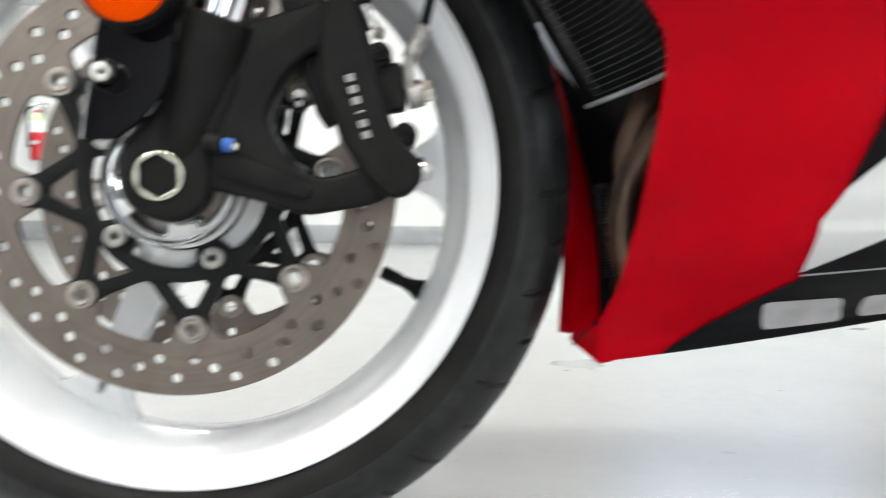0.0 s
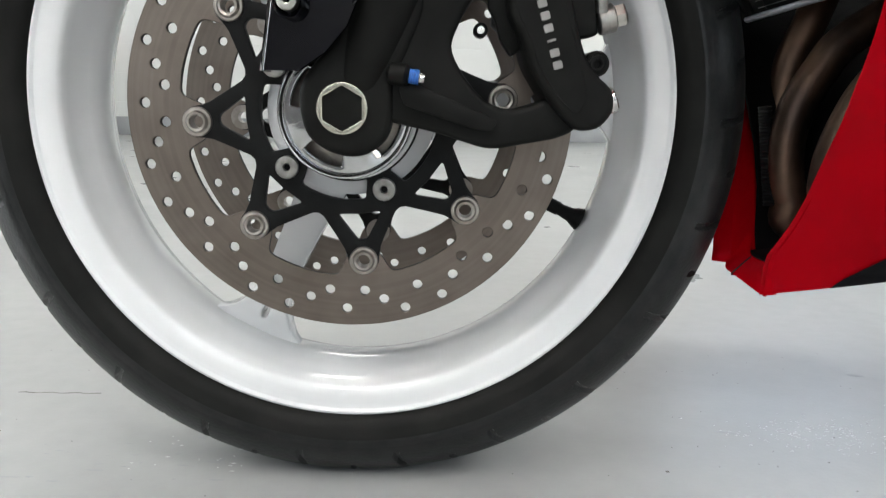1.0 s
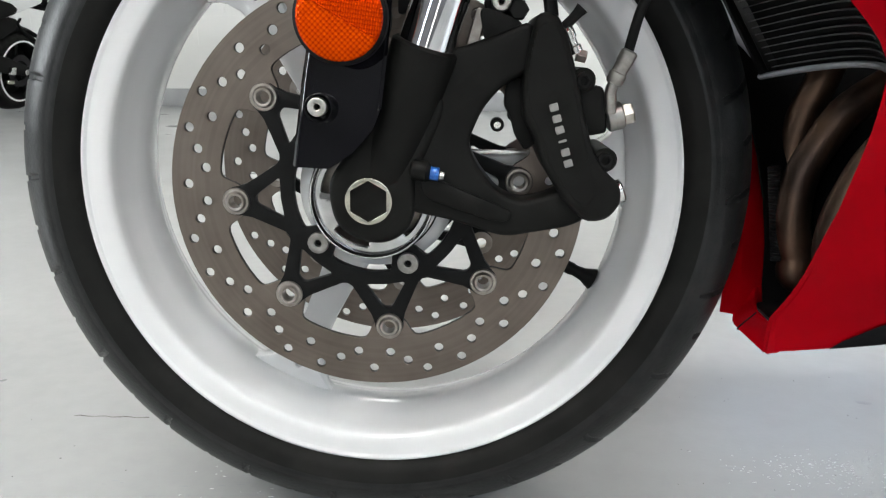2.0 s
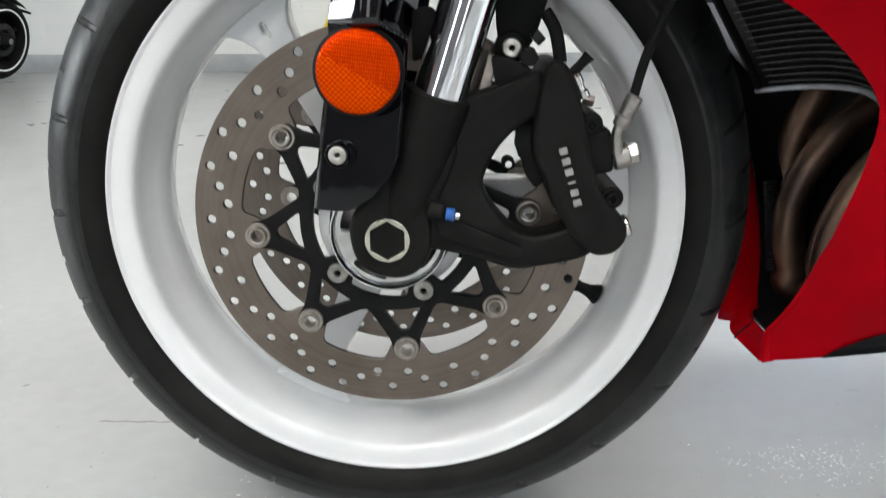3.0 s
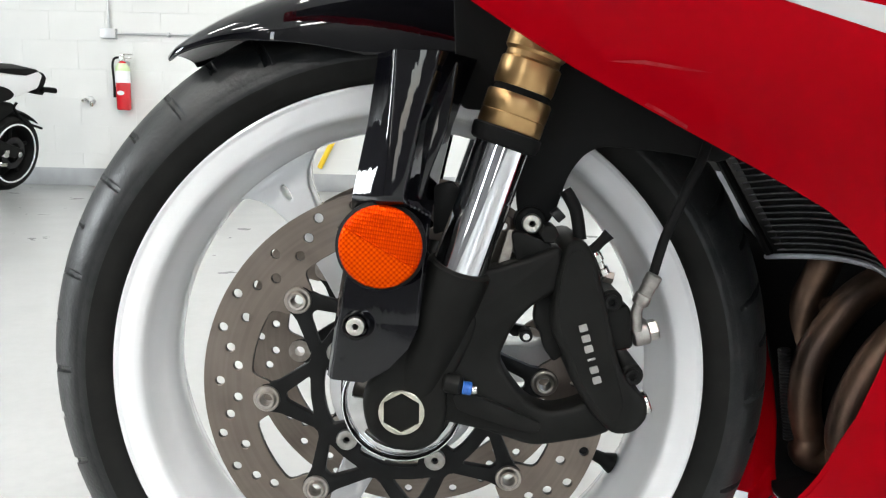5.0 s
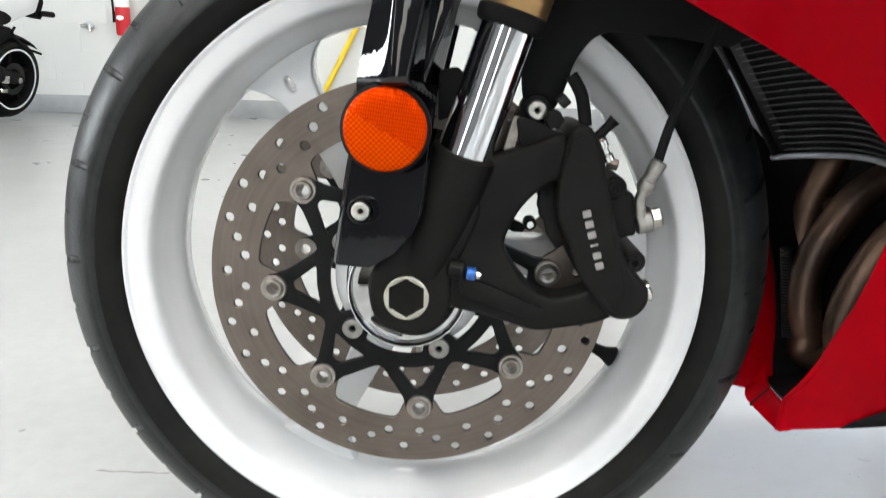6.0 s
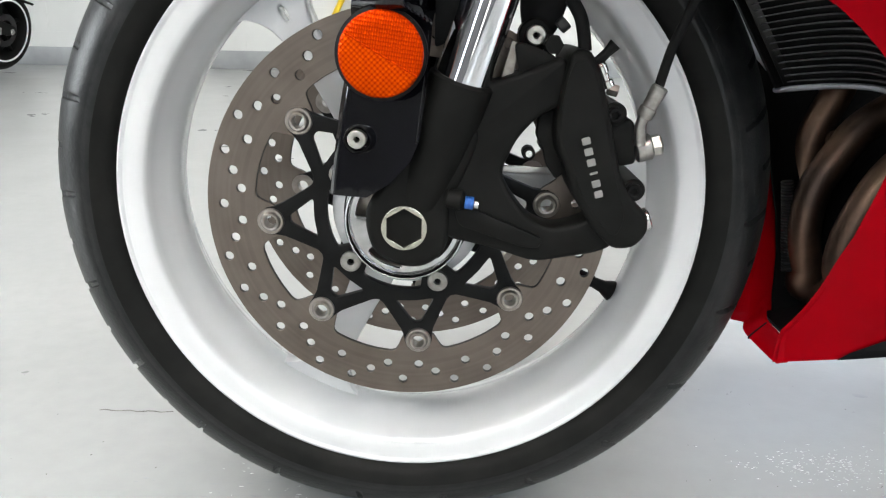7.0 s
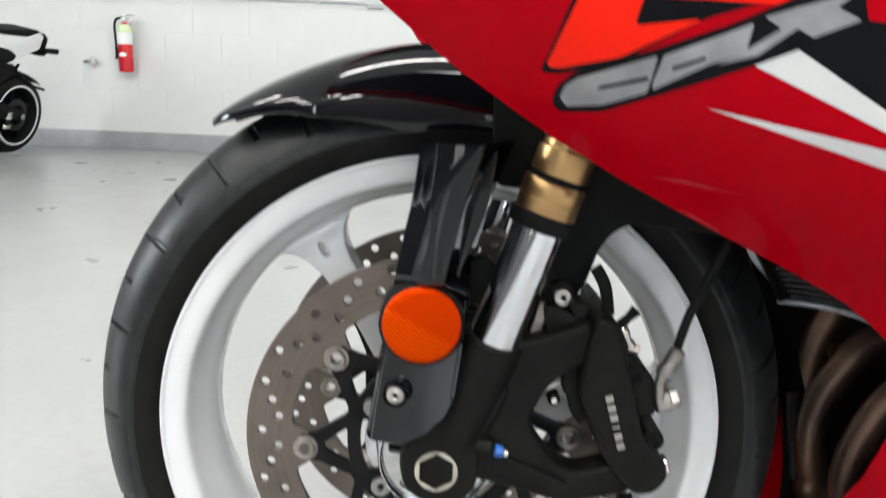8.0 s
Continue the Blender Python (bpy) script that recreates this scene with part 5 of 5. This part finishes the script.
def build_second_bike(x, y):
    ob = empty("parked_motorcycle", "white and black sport motorcycle parked near the wall", "motorcycle", (x, y, 0))
    w = part("rear_wheel", revolve([(0.208, -0.07), (0.212, -0.082), (0.200, -0.086), (0.186, -0.07), (0.178, 0.0), (0.186, 0.07), (0.200, 0.086), (0.212, 0.082), (0.208, 0.07)], 64, (0, 0, 0.295), True), MATTE, ob, "black rear wheel")
    part("tyre", revolve([(0.209, -0.075), (0.226, -0.088), (0.246, -0.084), (0.266, -0.060), (0.283, 0.0), (0.266, 0.060), (0.246, 0.084), (0.226, 0.088), (0.209, 0.075)], 72, (0, 0, 0.295), True), RUBBER, w)
    part("rim_tape", revolve([(0.198, -0.089), (0.209, -0.089), (0.209, -0.085), (0.198, -0.085)], 72, (0, 0, 0.295), True), COWL_WHITE, w, "white rim stripe")
    for k in range(5):
        a = radians(20 + 72 * k)
        part("spoke", turned((0.03 * math.cos(a), -0.03, 0.295 + 0.03 * math.sin(a)), (0.185 * math.cos(a), -0.03, 0.295 + 0.185 * math.sin(a)), [(0, 0.020), (1, 0.013)], 12), MATTE, w)
    part("brake_disc", plate(circle(0, 0.295, 0.11, 48), -0.075, -0.070, [circle(0, 0.295, 0.07, 32)], 0.0005, 1), DARK, w)
    part("sprocket", plate(circle(0, 0.295, 0.19, 48), 0.02, 0.03, (), 0.002, 1), MATTE, w)
    part("axle_block", rod((0, -0.13, 0.295), (0, 0.13, 0.295), 0.020), BRIGHT, w)
    part("chain_adjuster", block(-0.175, -0.135, -0.150, -0.120, 0.285, 0.335, 0.004), BRIGHT, ob, "bright chain adjuster plate")
    part("peg_bracket", block(-0.195, -0.150, -0.155, -0.125, 0.225, 0.250, 0.004), NUT, ob)
    part("swingarm", plate(round_loop([(0.05, 0.265), (0.05, 0.325), (-0.20, 0.40), (-0.55, 0.44), (-0.55, 0.34), (-0.20, 0.29)], 0.03), -0.122, -0.09, (), 0.008), MATTE, ob)
    tail = [(-0.75, 0.80), (-0.29, 0.846), (-0.038, 0.840), (0.095, 0.884), (0.158, 0.855), (0.126, 0.759), (-0.05, 0.700), (-0.179, 0.654), (-0.40, 0.63), (-0.75, 0.60)]
    part("tail_cowl", plate(round_loop(tail, 0.02), -0.115, 0.08, (), 0.02, 4), COWL_WHITE, ob, "white tail cowl")
    part("pillion_seat", plate(round_loop([(-0.30, 0.846), (-0.29, 0.862), (-0.242, 0.874), (0.075, 0.892), (0.108, 0.878), (-0.015, 0.840), (-0.20, 0.842)], 0.015), -0.117, 0.07, (), 0.012, 3), MATTE, ob, "black pillion seat")
    part("side_cover", plate(round_loop([(-0.55, 0.76), (-0.289, 0.765), (-0.175, 0.745), (-0.115, 0.712), (-0.145, 0.676), (-0.269, 0.642), (-0.55, 0.62)], 0.02), -0.128, -0.110, (), 0.006, 3), MATTE, ob, "black side cover")
    part("tail_light", plate(round_loop([(0.135, 0.876), (0.178, 0.868), (0.215, 0.835), (0.202, 0.780), (0.150, 0.735), (0.128, 0.760), (0.160, 0.850)], 0.008), -0.10, 0.06, (), 0.006), MATTE, ob, "black tail end with lamp")
    part("indicator", rod((0.18, -0.10, 0.755), (0.30, -0.12, 0.755), 0.020, 16), MATTE, ob)
    part("plate_arm", plate(round_loop([(0.12, 0.74), (0.24, 0.75), (0.213, 0.711), (0.128, 0.715)], 0.01), -0.09, 0.05, (), 0.006), MATTE, ob)
    part("plate_hanger", pipe([(-0.044, -0.09, 0.650), (-0.060, -0.09, 0.604), (0.060, -0.09, 0.520), (0.240, -0.09, 0.473)], 0.009, 8, 5), MATTE, ob, "black mudguard strut")
    part("under_tray", plate(round_loop([(-0.6, 0.62), (-0.18, 0.66), (-0.05, 0.64), (-0.06, 0.58), (-0.20, 0.50), (-0.6, 0.45)], 0.03), -0.09, 0.05, (), 0.02), MATTE, ob)
    rows = []
    for i in range(13):
        a = radians(48 + 60 * i / 12)
        rows.append([(0.303 * math.cos(a), 0.085 * u, 0.295 + (0.303 - 0.02 * abs(u) ** 2) * math.sin(a)) for u in (-1, -0.6, 0, 0.6, 1)])
    part("mudguard", sheet(rows, 0.004), MATTE, ob)
    part("body", plate(round_loop([(-1.3, 0.35), (-1.35, 0.8), (-0.95, 0.95), (-0.5, 0.66), (-0.5, 0.36)], 0.08), -0.16, 0.16, (), 0.05, 3), COWL_WHITE, ob)
    part("front_wheel", revolve([(0.10, -0.04), (0.25, -0.05), (0.293, 0.0), (0.25, 0.05), (0.10, 0.04)], 48, (-1.42, 0, 0.295), True), RUBBER, ob)
    return ob


parked = build_second_bike(-2.983, 4.368)
parked.rotation_euler = (radians(11), 0, radians(82))
parked.scale = (0.94, 0.94, 0.94)

# blocks of the far wall
BW, BH = 0.406, 0.203
me_full = finish(plate([(0.0004, 0.0004), (BW - 0.0004, 0.0004), (BW - 0.0004, BH - 0.0004), (0.0004, BH - 0.0004)], 0.0, 0.006, (), 0.0006, 1), "block", WALL)
for row in range(8):
    for col in range(13):
        ob = new("block", me_full)
        ob.location = (-4.75 + (col + 0.5 * (row % 2)) * BW, YW, 0.115 + row * BH - 0.081)
        ob.parent = wall_north

# old scrape in the floor paint
scrape = bmesh.new()
line = [(-0.362 + 0.0070 * i, 0.130 + 0.0012 * math.sin(i * 1.7), 0.0007 + 0.0002 * (i % 2)) for i in range(13)]
lo = [scrape.verts.new((x, y - 0.0010, z)) for x, y, z in line]
hi = [scrape.verts.new((x, y + 0.0008, z)) for x, y, z in line]
for i in range(12):
    scrape.faces.new((lo[i], lo[i + 1], hi[i + 1], hi[i]))
thing("floor_scrape", scrape, GRIT, "thin dark scrape in the floor paint", "scrape", "structure")

# grit and paint flecks lying on the floor by the wheel
rng = random.Random(5)
flecks = bmesh.new()
for _ in range(130):
    x, y = rng.choice(((rng.uniform(-0.75, -0.06), rng.uniform(-0.10, 0.30)), (rng.uniform(0.05, 0.75), rng.uniform(-0.06, 0.30))))
    if abs(y) < 0.065 and abs(x) < 0.12:
        continue
    size = rng.uniform(0.0005, 0.0013) if rng.random() < 0.995 else rng.uniform(0.0016, 0.003)
    n, turn = rng.randint(4, 6), rng.uniform(0, 6.28)
    ring = []
    for k in range(n):
        a = turn + 2 * math.pi * k / n
        r = size * rng.uniform(0.5, 1.2)
        ring.append((x + r * math.cos(a), y + 0.8 * r * math.sin(a)))
    lo = [flecks.verts.new((px, py, 0.0002)) for px, py in ring]
    top = flecks.verts.new((x, y, 0.0003 + 0.25 * size))
    for k in range(n):
        flecks.faces.new((lo[k], lo[(k + 1) % n], top))
thing("floor_grit", flecks, GRIT, "small dark flecks of grit on the floor", "grit", "stuff")

# white flecks that paint glints and scratches, and short dark rub marks near the tyre
glint_flecks = bmesh.new()
marks = bmesh.new()


def fleck(bm, x, y, size, stretch, tall):
    ring = [(x + stretch * size * math.cos(a) * rng.uniform(0.6, 1.2), y + 0.7 * size * math.sin(a) * rng.uniform(0.6, 1.2)) for a in (0.2, 1.3, 2.4, 3.5, 4.6, 5.6)]
    lo = [bm.verts.new((px, py, 0.0002)) for px, py in ring]
    top = bm.verts.new((x, y, 0.0004 + tall * size))
    for n in range(6):
        bm.faces.new((lo[n], lo[(n + 1) % 6], top))


# Bright floor glints, drawn as small white flecks.
for _ in range(260):
    fleck(glint_flecks, rng.gauss(0.425, 0.040), rng.gauss(0.062, 0.020), rng.uniform(0.0003, 0.0009), rng.uniform(0.8, 2.6), 0.3)
for _ in range(22):
    fleck(glint_flecks, rng.uniform(-0.19, -0.09), rng.uniform(-0.03, 0.035), rng.uniform(0.0003, 0.0007), rng.uniform(1.0, 4.0), 0.3)
for _ in range(36):
    fleck(marks, rng.uniform(-0.28, -0.06), rng.uniform(-0.05, 0.04), rng.uniform(0.0008, 0.0022), rng.uniform(1.5, 6.0), 0.0)
for x, y, size, stretch in ((0.332, 0.062, 0.0065, 2.0), (0.341, 0.058, 0.0030, 1.6), (0.541, 0.218, 0.0080, 1.6), (-0.258, 0.004, 0.0026, 1.8), (-0.250, 0.001, 0.0018, 2.2)):
    fleck(marks, x, y, size, stretch, 0.04)
for k in range(7):
    fleck(glint_flecks, 0.333 + 0.003 * k, 0.055 + 0.004 * (k % 3), rng.uniform(0.0006, 0.0013), 1.8, 0.3)
thing("floor_glints", glint_flecks, COWL_WHITE, "white flecks drawn for glints and scratches on the floor", "paint chips", "stuff")
thing("rub_marks", marks, SKIRT, "short grey rub marks on the painted floor", "marks", "stuff")
